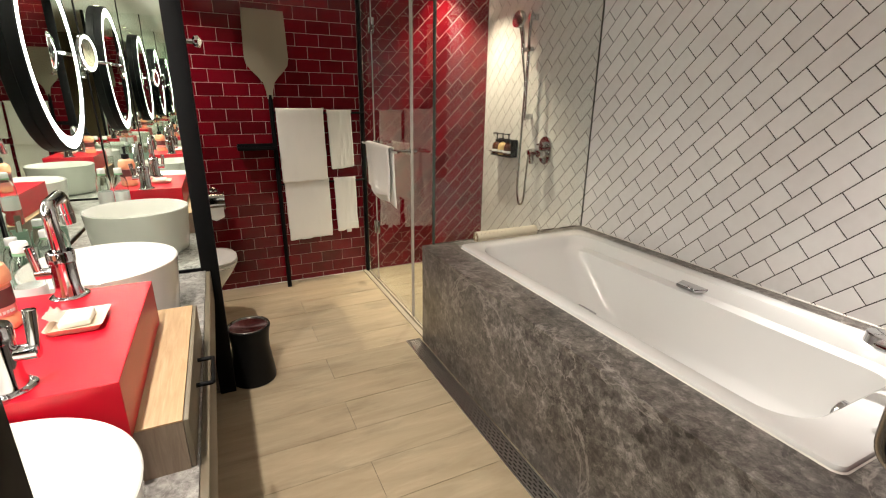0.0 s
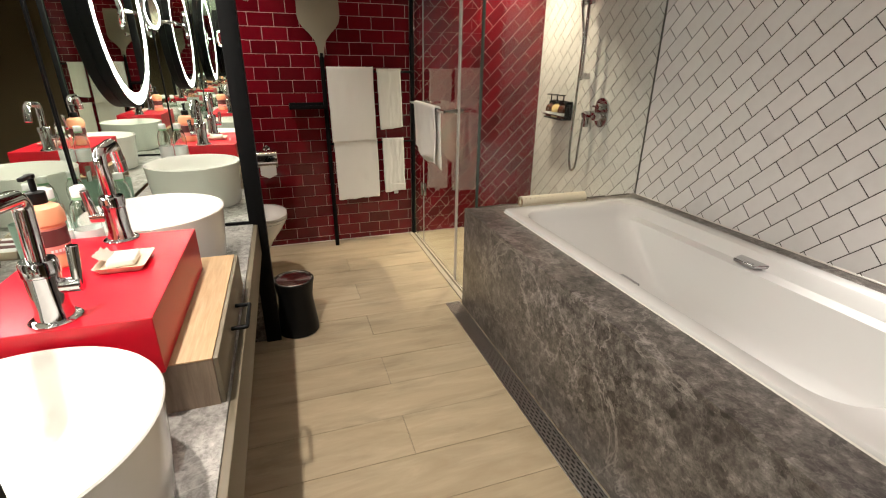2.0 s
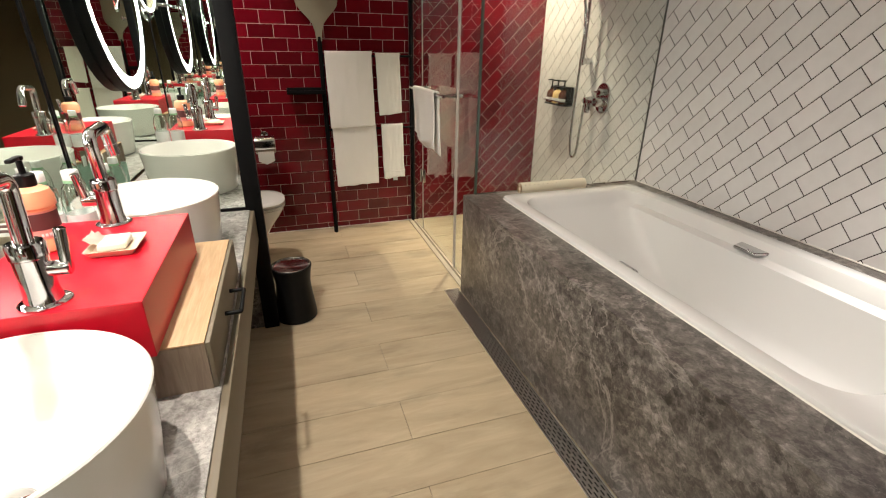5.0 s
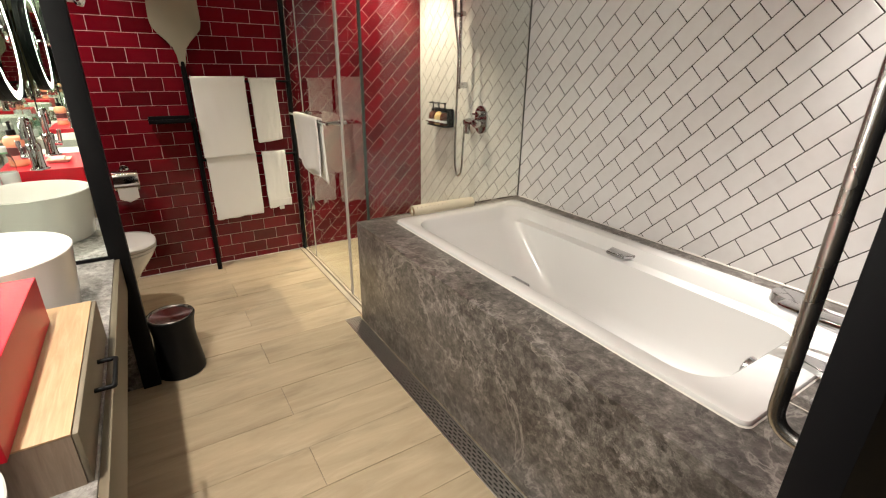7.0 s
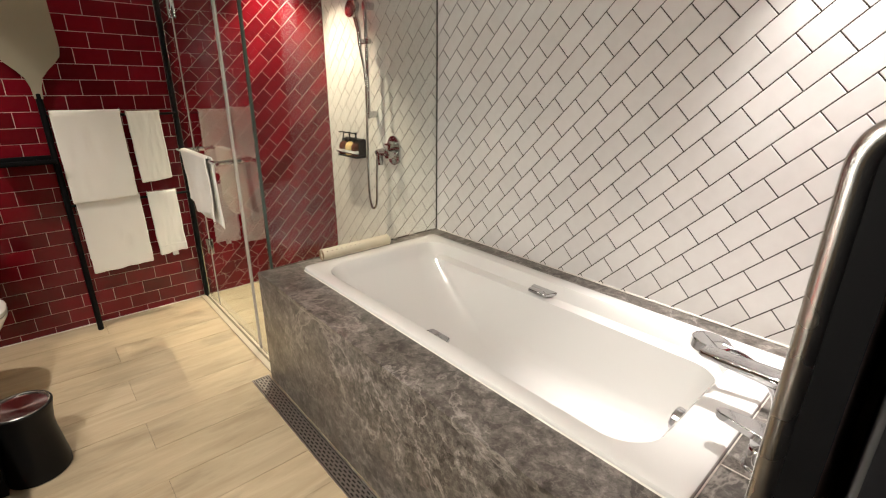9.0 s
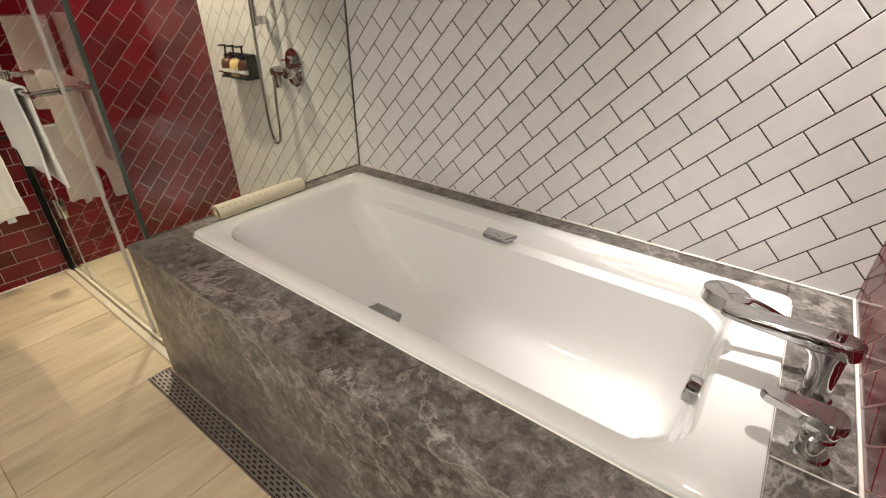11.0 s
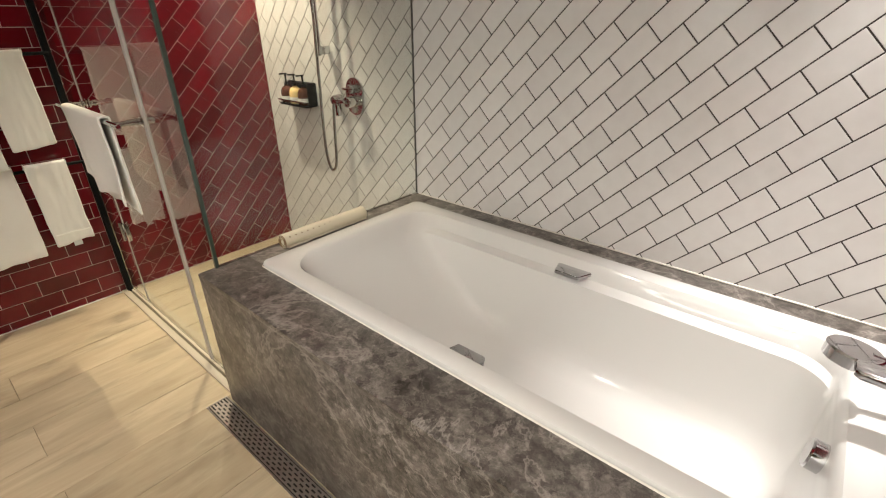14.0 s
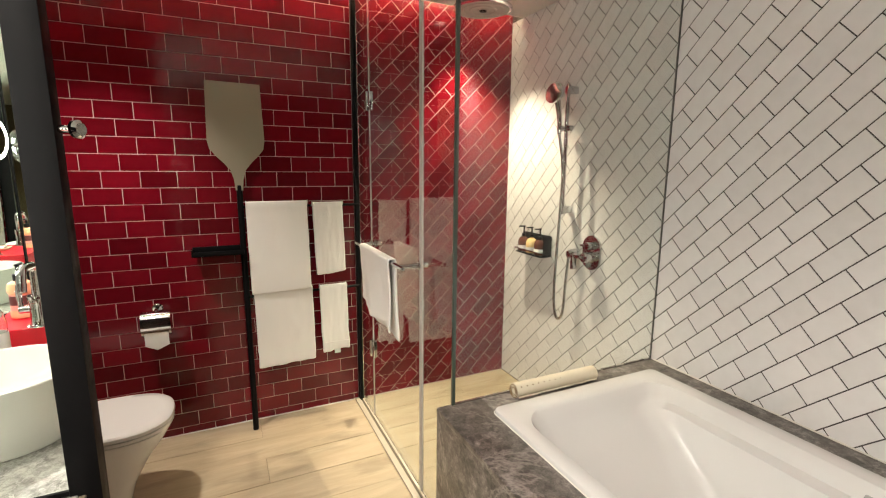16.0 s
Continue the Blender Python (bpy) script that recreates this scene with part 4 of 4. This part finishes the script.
part("plinth", box(LEFT_X + 0.03, FRONT_X - 0.16, NEAR_Y + 0.01, MIRROR_Y - 0.01, 0.0, 0.08), BLACK_METAL, counter)


def basin(x, y):
    ob = thing("wash_basin", "round white ceramic vessel basin on the stone counter", "basin", "pair of basins")
    h = 0.206
    part("bowl", lathe([(0, 0.0), (0.176, 0.0), (0.186, 0.004), (0.190, 0.012), (0.199, 0.10), (0.208, h - 0.008), (0.2095, h - 0.003), (0.207, h), (0.202, h), (0.199, h - 0.004), (0.192, h - 0.05), (0.178, h - 0.11), (0.145, h - 0.145), (0.09, h - 0.158), (0.03, h - 0.162), (0, h - 0.162)], x, y, COUNTER, 72), PORCELAIN, ob)
    part("waste", lathe([(0, 0.006), (0.025, 0.006), (0.031, 0.003), (0.033, 0.0)], x, y, COUNTER + h - 0.161, 28), CHROME, ob, "chrome waste")
    return ob


BAX = -1.278
basin(BAX, -0.478)
basin(BAX + 0.014, -1.520)

drawer = thing("drawer_unit", "low light oak drawer box with a dark front on the counter", "drawer")
WX, WY0, WY1, WZ = -1.028, -1.274, -0.714, 0.713
part("top", box(LEFT_X + 0.16, WX - 0.004, WY0, WY1, WZ - 0.004, WZ, 0.0008), OAK, drawer, "light oak top")
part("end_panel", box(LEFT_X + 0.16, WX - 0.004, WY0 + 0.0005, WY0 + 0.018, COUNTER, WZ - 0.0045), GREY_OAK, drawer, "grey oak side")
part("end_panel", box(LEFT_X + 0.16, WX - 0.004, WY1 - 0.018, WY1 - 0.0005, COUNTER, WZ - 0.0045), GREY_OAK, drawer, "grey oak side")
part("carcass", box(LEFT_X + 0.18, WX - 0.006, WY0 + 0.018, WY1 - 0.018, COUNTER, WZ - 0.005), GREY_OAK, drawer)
part("front", box(WX - 0.003, WX + 0.006, WY0 + 0.001, WY1 - 0.001, COUNTER + 0.002, WZ - 0.002, 0.001), OLIVE_TRIM, drawer, "dark taupe drawer front")
pull = part("pull", sweep(bend([(WX + 0.006, -1.06, 0.652), (WX + 0.042, -1.06, 0.652), (WX + 0.042, -0.94, 0.652), (WX + 0.006, -0.94, 0.652)], 0.004), 0.0052, 10), BLACK_METAL, drawer, "black bar pull")

block = tagged(mesh_object("tap_block", box(-1.432, -1.108, -1.299, -0.797, WZ + 0.0005, 0.832, 0.0018), RED_LACQUER), "glossy red lacquered block carrying both basin taps", "tap plinth")
RTOP = 0.832


def basin_tap(x, y, way):
    ob = thing("basin_tap", "tall chrome swan-neck basin tap with a side lever", "tap", "pair of basin taps")
    part("flange", lathe([(0.040, 0), (0.040, 0.003), (0.034, 0.007), (0.0, 0.007)], x, y, RTOP, 36), CHROME, ob)
    part("body", lathe([(0.0300, 0.005), (0.0260, 0.026), (0.0258, 0.086), (0.0278, 0.088), (0.0278, 0.110), (0.0255, 0.114), (0.0, 0.114)], x, y, RTOP, 36), CHROME, ob)
    part("neck", sweep(bend([(x, y, RTOP + 0.11), (x, y - way * 0.012, RTOP + 0.220), (x, y + way * 0.104, RTOP + 0.228), (x, y + way * 0.126, RTOP + 0.163)], 0.026, 8), 0.0142, 18), CHROME, ob)
    part("nozzle", rod((x, y + way * 0.1195, RTOP + 0.182), (x, y + way * 0.129, RTOP + 0.150), 0.0152), CHROME, ob)
    part("lever_base", rod((x - way * 0.020, y, RTOP + 0.062), (x - way * 0.054, y, RTOP + 0.062), 0.0135), CHROME, ob)
    part("lever", rod((x - way * 0.046, y, RTOP + 0.055), (x - way * 0.052, y - way * 0.006, RTOP + 0.132), 0.0082, 0.0095), CHROME, ob)
    return ob


basin_tap(-1.272, -0.832, 1)
basin_tap(-1.266, -1.252, -1)

dish = thing("soap_dish", "square beige ceramic dish on the red block", "soap dish")
dx, dy = -1.217, -1.018
part("tray", loft([[(dx + a, dy + b, RTOP + z) for a, b in rounded_rect(0, 0, hx, hy, r, 5)] for hx, hy, r, z in ((0.040, 0.046, 0.008, 0.0005), (0.048, 0.054, 0.008, 0.012), (0.050, 0.056, 0.008, 0.0145), (0.047, 0.053, 0.008, 0.014), (0.041, 0.047, 0.008, 0.006))], True, True), TRAY, dish)
soap = thing("wrapped_soap", "small soap bar in a crumpled pale wrapper in the dish", "soap")
sb = box(dx - 0.026, dx + 0.026, dy - 0.032, dy + 0.034, RTOP + 0.0065, RTOP + 0.024, 0.006, 3)
for v in sb.verts:
    v.co += Vector((1, 1, 0.7)) * 0.004 * noise.noise(v.co * 60)
part("bar", sb, WRAP, soap)
tw = bmesh.new()
grid = [[tw.verts.new((dx - 0.05 + 0.035 * i / 6, dy - 0.03 + 0.06 * j / 6, RTOP + 0.016 + 0.02 * (1 - i / 6) + 0.008 * noise.noise(Vector((i * 1.3, j * 1.1, 2))))) for j in range(7)] for i in range(7)]
for a, b in zip(grid, grid[1:]):
    for j in range(6):
        tw.faces.new((a[j], a[j + 1], b[j + 1], b[j]))
bmesh.ops.solidify(tw, geom=tw.faces[:], thickness=0.0008)
part("wrapper_fold", tw, WRAP, soap, "crumpled wrapper end")

bottle = thing("hand_wash_bottle", "peach hand wash bottle with a black pump on the block", "soap bottle")
hx, hy = -1.360, -0.975
part("body", lathe([(0, 0.0), (0.034, 0.0), (0.038, 0.004), (0.038, 0.022), (0.0345, 0.028), (0.0345, 0.095), (0.039, 0.10), (0.0395, 0.118), (0.034, 0.134), (0.020, 0.142), (0.014, 0.143), (0, 0.143)], hx, hy, RTOP, 40), PEACH, bottle)
part("label", lathe([(0.0351, 0.032), (0.0351, 0.092)], hx, hy, RTOP, 40), LABEL_PINK, bottle, "pink printed label")
part("print_block", lathe([(0.0355, 0.052), (0.0355, 0.088)], hx, hy, RTOP, 40), LABEL_DARK, bottle, "dark patterned print")
for k in range(6):
    part("print_bar", turned(box(-0.0022, 0.0022, -0.001, 0.0004, 0, 0.006), pose(hx, hy, RTOP + 0.038) @ pose(0, 0, 0, 0, 0, 20 + 11 * k) @ pose(0, -0.0355, 0)), WHITE_LABEL, bottle)
part("pump", joined(lathe([(0.017, 0.142), (0.018, 0.144), (0.018, 0.166), (0.015, 0.168), (0.006, 0.169), (0.006, 0.196), (0.009, 0.197), (0.009, 0.204), (0, 0.205)], hx, hy, RTOP, 24), box(hx - 0.006, hx + 0.006, hy - 0.040, hy + 0.008, RTOP + 0.197, RTOP + 0.205, 0.002)), BLACK_PLASTIC, bottle, "black pump head")


water = thing("water_bottle", "clear water bottle with a white cap beside the basin", "bottle", "water bottles on the vanity")
wbx, wby = -1.565, -0.205
part("body", lathe([(0, 0.002), (0.028, 0.0), (0.032, 0.006), (0.031, 0.04), (0.032, 0.055), (0.031, 0.12), (0.032, 0.165), (0.026, 0.196), (0.014, 0.214), (0.014, 0.222), (0.0125, 0.222), (0.0125, 0.213), (0.0245, 0.195), (0.0305, 0.164), (0.0295, 0.12), (0.0305, 0.055), (0.0295, 0.04), (0.0305, 0.007), (0.0, 0.004)], wbx, wby, COUNTER, 32), CLEAR_BOTTLE, water).visible_shadow = False
part("label", lathe([(0.0325, 0.07), (0.0325, 0.13)], wbx, wby, COUNTER, 32), WHITE_LABEL, water, "pale printed label")
part("cap", lathe([(0.0165, 0.217), (0.0170, 0.218), (0.0170, 0.238), (0.0155, 0.241), (0, 0.241)], wbx, wby, COUNTER, 28), WHITE_LABEL, water, "white cap")
part("neck_ring", lathe([(0.0150, 0.209), (0.0178, 0.210), (0.0178, 0.216), (0.0150, 0.217)], wbx, wby, COUNTER, 28), GREEN_CAP, water, "pale green neck ring")
copy_thing(water, Matrix.Translation((0.070, 0.078, 0)) @ water.matrix_basis)
for bx, by in ((-1.437, -0.752), (-1.368, -0.748)):
    copy_thing(water, Matrix.Translation((bx - wbx, by - wby, WZ + 0.0005 - COUNTER)) @ water.matrix_basis)
tumbler = thing("tumbler", "tall pale green tumbler holding paper sachets on the counter", "tumbler")
tux, tuy = -1.555, -0.375
part("cup", lathe([(0, 0.004), (0.026, 0.004), (0.026, 0), (0.028, 0.0), (0.033, 0.165), (0.0315, 0.165), (0.027, 0.008), (0, 0.008)], tux, tuy, COUNTER, 32), GREEN_CUP, tumbler)
part("sachet", turned(box(-0.011, 0.011, -0.001, 0.001, 0, 0.215, 0.0005), pose(tux + 0.004, tuy, COUNTER + 0.01, 4, -5, 30)), OLIVE_TRIM, tumbler, "taupe paper sachet")
part("sachet", turned(box(-0.010, 0.010, -0.001, 0.001, 0, 0.20, 0.0005), pose(tux - 0.006, tuy + 0.004, COUNTER + 0.01, -5, 4, 70)), WHITE_LABEL, tumbler, "white paper sachet")
tray = thing("amenity_tray", "shallow beige amenity tray with folded striped cloth", "tray")
ax, ay = -1.40, -0.168
part("base", joined(box(ax - 0.06, ax + 0.06, ay - 0.085, ay + 0.085, COUNTER, COUNTER + 0.006, 0.002), box(ax - 0.06, ax - 0.055, ay - 0.085, ay + 0.085, COUNTER, COUNTER + 0.03, 0.001), box(ax + 0.055, ax + 0.06, ay - 0.085, ay + 0.085, COUNTER, COUNTER + 0.03, 0.001), box(ax - 0.06, ax + 0.06, ay - 0.085, ay - 0.08, COUNTER, COUNTER + 0.03, 0.001), box(ax - 0.06, ax + 0.06, ay + 0.08, ay + 0.085, COUNTER, COUNTER + 0.03, 0.001)), TRAY, tray)
for k in range(5):
    part("sachet", turned(box(-0.05, 0.05, -0.014, 0.014, 0, 0.008, 0.002), pose(ax, ay - 0.06 + 0.03 * k, COUNTER + 0.022 + 0.002 * (k % 2), 14, 0, 4 * (k % 3))), LABEL_DARK if k % 2 else WHITE_LABEL, tray, "folded packet")

# mirrors
mirror_left = structure("mirror_left", box(LEFT_X - 0.005, LEFT_X, NEAR_Y, MIRROR_Y, COUNTER + 0.004, CEIL), MIRROR, "tall wall mirror behind the vanity", "mirror")
structure("mirror_joint", box(LEFT_X - 0.004, LEFT_X + 0.004, MIRROR_Y - 0.012, MIRROR_Y - 0.0005, COUNTER, CEIL, 0.001), BLACK_METAL, "black metal strip in the mirror corner", "trim")
structure("mirror_joint_near", box(LEFT_X - 0.004, LEFT_X + 0.004, NEAR_Y + 0.0005, NEAR_Y + 0.012, COUNTER, CEIL, 0.001), BLACK_METAL, "black metal strip in the mirror corner", "trim")


def end_wall(name, y_face, y_back, facing, edge):
    """A thin partition with a mirror on one face and a black frame round it."""
    body = structure(name, box(LEFT_X, -1.030, min(y_face + 0.006 * facing, y_back), max(y_face + 0.006 * facing, y_back), 0, CEIL), MARBLE, "thin dark stone partition with a mirror face", "wall")
    lo, hi = sorted((y_face, y_face + 0.006 * facing))
    part("mirror_face", box(LEFT_X, -1.034, lo, hi, COUNTER + 0.012, CEIL), MIRROR, body, "tall mirror", smooth=False)
    lo, hi = sorted((y_face - 0.010 * facing, y_back + 0.002 * facing))
    part("edge_frame", box(-1.034, edge, lo, hi, 0.0, CEIL, 0.0015), BLACK_METAL, body, "black metal frame")
    lo, hi = sorted((y_face - 0.005 * facing, y_face + 0.004 * facing))
    part("bottom_frame", box(LEFT_X, -1.034, lo, hi, COUNTER + 0.0005, COUNTER + 0.012), BLACK_METAL, body, "black metal frame")
    return body


end_wall("partition_far", MIRROR_Y, MIRROR_Y + 0.05, 1, -0.968)
end_wall("partition_near", NEAR_Y, NEAR_Y - 0.05, -1, -1.004)

hook = thing("robe_hook", "small chrome robe hook on the black partition edge", "hook")
part("stem", rod((-0.968, -0.05, 1.487), (-0.930, -0.05, 1.487), 0.009), CHROME, hook)
part("knob", turned(lathe([(0, 0.018), (0.014, 0.018), (0.021, 0.012), (0.021, 0.004), (0.012, 0.0)], segs=28), along((-0.938, -0.05, 1.487), (-0.9, -0.075, 1.487))), CHROME, hook)

ring = thing("round_lit_mirror", "large round mirror with a glowing ring and deep black rim", "mirror")
RCY, RCZ, RR = -1.02, 1.49, 0.47
turn_x = pose(LEFT_X + 0.001, RCY, RCZ, 0, 90, 0)
part("rim", turned(lathe([(RR - 0.03, 0.0), (RR, 0.0), (RR, 0.045), (RR - 0.004, 0.048), (RR - 0.012, 0.048), (RR - 0.012, 0.040)], segs=96), turn_x), BLACK_METAL, ring, "deep black rim")
part("glow", turned(lathe([(RR - 0.012, 0.043), (RR - 0.070, 0.043), (RR - 0.070, 0.041)], segs=96), turn_x), LED_RING, ring, "glowing white ring")
part("glass", turned(lathe([(0, 0.042), (RR - 0.070, 0.042)], segs=96), turn_x), MIRROR, ring, "mirror glass", smooth=False)

magnifier = thing("magnifying_mirror", "small round lit magnifying mirror on a chrome wall arm", "mirror")
MY, MZ = -1.345, 1.515
MPY = -1.66
tilt = pose(-1.500, MY, MZ, 0, 90, 13)
part("rim", turned(lathe([(0.0, -0.02), (0.06, -0.02), (0.095, -0.006), (0.1, 0.004), (0.098, 0.010), (0.093, 0.010)], segs=56), tilt), CHROME, magnifier)
part("glow", turned(lathe([(0.093, 0.009), (0.076, 0.009)], segs=56), tilt), LED_RING, magnifier, "glowing ring")
part("glass", turned(lathe([(0, 0.0095), (0.076, 0.0095)], segs=56), tilt), MIRROR, magnifier, "mirror glass", smooth=False)
part("arm", sweep(bend([(-1.515, MY - 0.012, MZ), (-1.535, MY - 0.07, MZ), (-1.545, MPY + 0.05, MZ), (LEFT_X, MPY, MZ)], 0.02), 0.011), CHROME, magnifier)
part("wall_plate", turned(lathe([(0.0, 0.02), (0.02, 0.02), (0.032, 0.012), (0.034, 0.0)], segs=32), along((LEFT_X, MPY, MZ), (0, MPY, MZ))), CHROME, magnifier)

# ---- doorway behind the start ----
sliding = thing("black_door", "black lacquered door panel with a long steel pull handle", "door")
part("panel", box(-0.350, 0.62, -2.056, -2.012, 0.006, 2.20, 0.002), BLACK_GLOSS, sliding)
HBX, HBY = -0.236, -1.957
part("handle", sweep(bend([(HBX, -2.013, 0.880), (HBX, HBY, 0.880), (HBX, HBY, 1.343), (HBX, -2.013, 1.343)], 0.035, 8), 0.0095, 18), STEEL, sliding, "long steel pull handle")
structure("wall_right_of_door", box(0.20, WHITE_X, -2.19, -2.075, 0, CEIL), BROWN_WALL, "brown wall beside the black door", "wall")
bag = thing("black_bag", "soft black bag standing in the dim room", "bag")
bg = box(-1.55, -1.10, -4.2, -3.7, 0.0, 0.55, 0.12, 4)
for v in bg.verts:
    v.co += Vector((0.03, 0.03, 0.02)) * noise.noise(v.co * 5) * (1 if v.co.z > 0.02 else 0)
part("body", bg, DARK_FABRIC, bag)

# ---- tiles and planks ----
def clip(poly, a0, a1, b0, b1):
    for axis, limit, keep_less in ((0, a0, False), (0, a1, True), (1, b0, False), (1, b1, True)):
        out = []
        for i, p in enumerate(poly):
            q = poly[(i + 1) % len(poly)]
            pin = p[axis] <= limit if keep_less else p[axis] >= limit
            qin = q[axis] <= limit if keep_less else q[axis] >= limit
            if pin:
                out.append(p)
            if pin != qin:
                t = (limit - p[axis]) / (q[axis] - p[axis])
                out.append((p[0] + t * (q[0] - p[0]), p[1] + t * (q[1] - p[1])))
        poly = out
        if len(poly) < 3:
            return []
    return poly


def area(poly):
    return 0.5 * abs(sum(p[0] * q[1] - q[0] * p[1] for p, q in zip(poly, poly[1:] + poly[:1])))


def piece_geometry(poly, height, bevel):
    """A flat piece: its back edge, a small bevel and its face."""
    n = len(poly)
    cx, cy = sum(p[0] for p in poly) / n, sum(p[1] for p in poly) / n
    turn = sum(p[0] * q[1] - q[0] * p[1] for p, q in zip(poly, poly[1:] + poly[:1]))
    if turn < 0:
        poly = poly[::-1]

    def shrink(d):
        out = []
        for x, y in poly:
            r = math.hypot(x - cx, y - cy)
            k = max(0.0, 1 - 1.4 * d / max(r, 1e-6))
            out.append((cx + (x - cx) * k, cy + (y - cy) * k))
        return out

    v = [(x, y, 0.0) for x, y in poly] + [(x, y, height - bevel) for x, y in poly] + [(x, y, height) for x, y in shrink(bevel)]
    f = [tuple(range(2 * n, 3 * n))]
    for i in range(n):
        j = (i + 1) % n
        f += [(i, j, n + j, n + i), (n + i, n + j, 2 * n + j, 2 * n + i)]
    return v, f


def lay(parent, frame_m, bounds, long, short, joint, angle, phase, mat, nearest, name="tile", height=0.0035, bevel=0.0012, bond=0.5, squeeze=1.0):
    """Pieces in a running bond on a plane: frame_m takes (a, b, height) into the room. nearest(a, b) tells which are parts of their own."""
    a0, a1, b0, b1 = bounds
    c, s = math.cos(radians(angle)), math.sin(radians(angle))
    to_ab = lambda u, v: ((u * c - v * s) * squeeze, u * s + v * c)
    to_uv = lambda a, b: (a / squeeze * c + b * s, -a / squeeze * s + b * c)
    uv = [to_uv(a, b) for a in (a0, a1) for b in (b0, b1)]
    umin, umax = min(p[0] for p in uv), max(p[0] for p in uv)
    vmin, vmax = min(p[1] for p in uv), max(p[1] for p in uv)
    shared, rest_v, rest_f = None, [], []
    for row in range(math.floor((vmin - phase[1]) / short) - 1, math.ceil((vmax - phase[1]) / short) + 1):
        v0 = phase[1] + row * short
        shift = phase[0] + (row % 2) * long * bond
        for col in range(math.floor((umin - shift) / long) - 1, math.ceil((umax - shift) / long) + 1):
            u0 = shift + col * long
            hu, hv = (long - joint) / 2, (short - joint) / 2
            mu, mv = u0 + long / 2, v0 + short / 2
            corners = [to_ab(mu + i * hu, mv + j * hv) for i, j in ((-1, -1), (1, -1), (1, 1), (-1, 1))]
            whole = all(a0 <= p[0] <= a1 and b0 <= p[1] <= b1 for p in corners)
            poly = corners if whole else clip(corners, a0, a1, b0, b1)
            if len(poly) < 3 or area(poly) < 4e-5:
                continue
            ca, cb = sum(p[0] for p in poly) / len(poly), sum(p[1] for p in poly) / len(poly)
            if nearest(ca, cb):
                if whole:
                    if shared is None:
                        gv, gf = piece_geometry([to_ab(i * hu, j * hv) for i, j in ((-1, -1), (1, -1), (1, 1), (-1, 1))], height, bevel)
                        shared = bpy.data.meshes.new(name)
                        shared.from_pydata(gv, [], gf)
                        shared.materials.append(mat)
                    me = shared
                    oa, ob_ = to_ab(mu, mv)
                    place = frame_m @ Matrix.Translation((oa, ob_, 0))
                else:
                    gv, gf = piece_geometry([(p[0] - ca, p[1] - cb) for p in poly], height, bevel)
                    me = bpy.data.meshes.new(name)
                    me.from_pydata(gv, [], gf)
                    me.materials.append(mat)
                    place = frame_m @ Matrix.Translation((ca, cb, 0))
                wob = Matrix.Rotation(random.uniform(-0.0022, 0.0022), 4, "X") @ Matrix.Rotation(random.uniform(-0.0022, 0.0022), 4, "Y")
                ob = new(name, me)
                ob.parent = parent
                ob.matrix_basis = place @ wob
            else:
                gv, gf = piece_geometry(poly, height, bevel)
                n = len(rest_v)
                rest_v.extend(gv)
                rest_f.extend(tuple(i + n for i in f) for f in gf)
    if rest_v:
        me = bpy.data.meshes.new("far_" + name + "s")
        me.from_pydata([frame_m @ Vector(v) for v in rest_v], [], rest_f)
        me.materials.append(mat)
        ob = new("far_" + name + "s", me)
        ob.parent = parent
        ob["kind"] = "stuff"


def plane(origin, a_axis, b_axis):
    a, b = Vector(a_axis), Vector(b_axis)
    n = a.cross(b)
    return Matrix(((a.x, b.x, n.x, origin[0]), (a.y, b.y, n.y, origin[1]), (a.z, b.z, n.z, origin[2]), (0, 0, 0, 1)))


LONG, SHORT, JOINT = 0.1530, 0.0786, 0.0032
# red wall in level courses, left of the glass
lay(wall_red, plane((0, RED_Y + 0.0034, 0), (1, 0, 0), (0, 0, 1)), (LEFT_X, 0.034, 0.004, CEIL + 0.13), LONG, SHORT, JOINT, 0, (-0.988 - LONG / 2, 1.300 - 17 * SHORT), RED_TILE, lambda a, b: a > -1.10 and b < 2.2)
# red wall in the shower, laid at forty-five degrees
lay(wall_red, plane((0, RED_Y + 0.0034, 0), (1, 0, 0), (0, 0, 1)), (0.067, WHITE_X, 0.004, CEIL + 0.13), 0.154, 0.0765, JOINT, 45, (0.064, 0.063), RED_TILE, lambda a, b: b < 2.25, name="shower_tile")
# white wall, laid at forty-five degrees: a runs towards the bath's foot
lay(wall_white, plane((WHITE_X + 0.0034, 0, 0), (0, -1, 0), (0, 0, 1)), (-RED_Y, -FOOT_Y, 0.004, CEIL), 0.1467, 0.0759, 0.0037, 45, (0.100, 0.069), WHITE_TILE, lambda a, b: 0.0 < a < 1.75 and 0.56 < b < 2.05, squeeze=0.97)
# red wall at the bath's foot
lay(wall_foot, plane((0, FOOT_Y - 0.0034, 0), (-1, 0, 0), (0, 0, 1)), (-WHITE_X, 0.02, DECK, CEIL), LONG, SHORT, JOINT, 45, (0.02, 0.03), RED_TILE, lambda a, b: b < 1.7)
# floor planks
lay(sub_floor, plane((0, 0, -0.0055), (1, 0, 0), (0, 1, 0)), (-1.60, WHITE_X, ROOM_END, RED_Y), 1.20, 0.1985, 0.0016, 0, (-0.535, -0.5655), FLOOR_PLANK, lambda a, b: b > -2.2, name="plank", height=0.0055, bevel=0.0006)
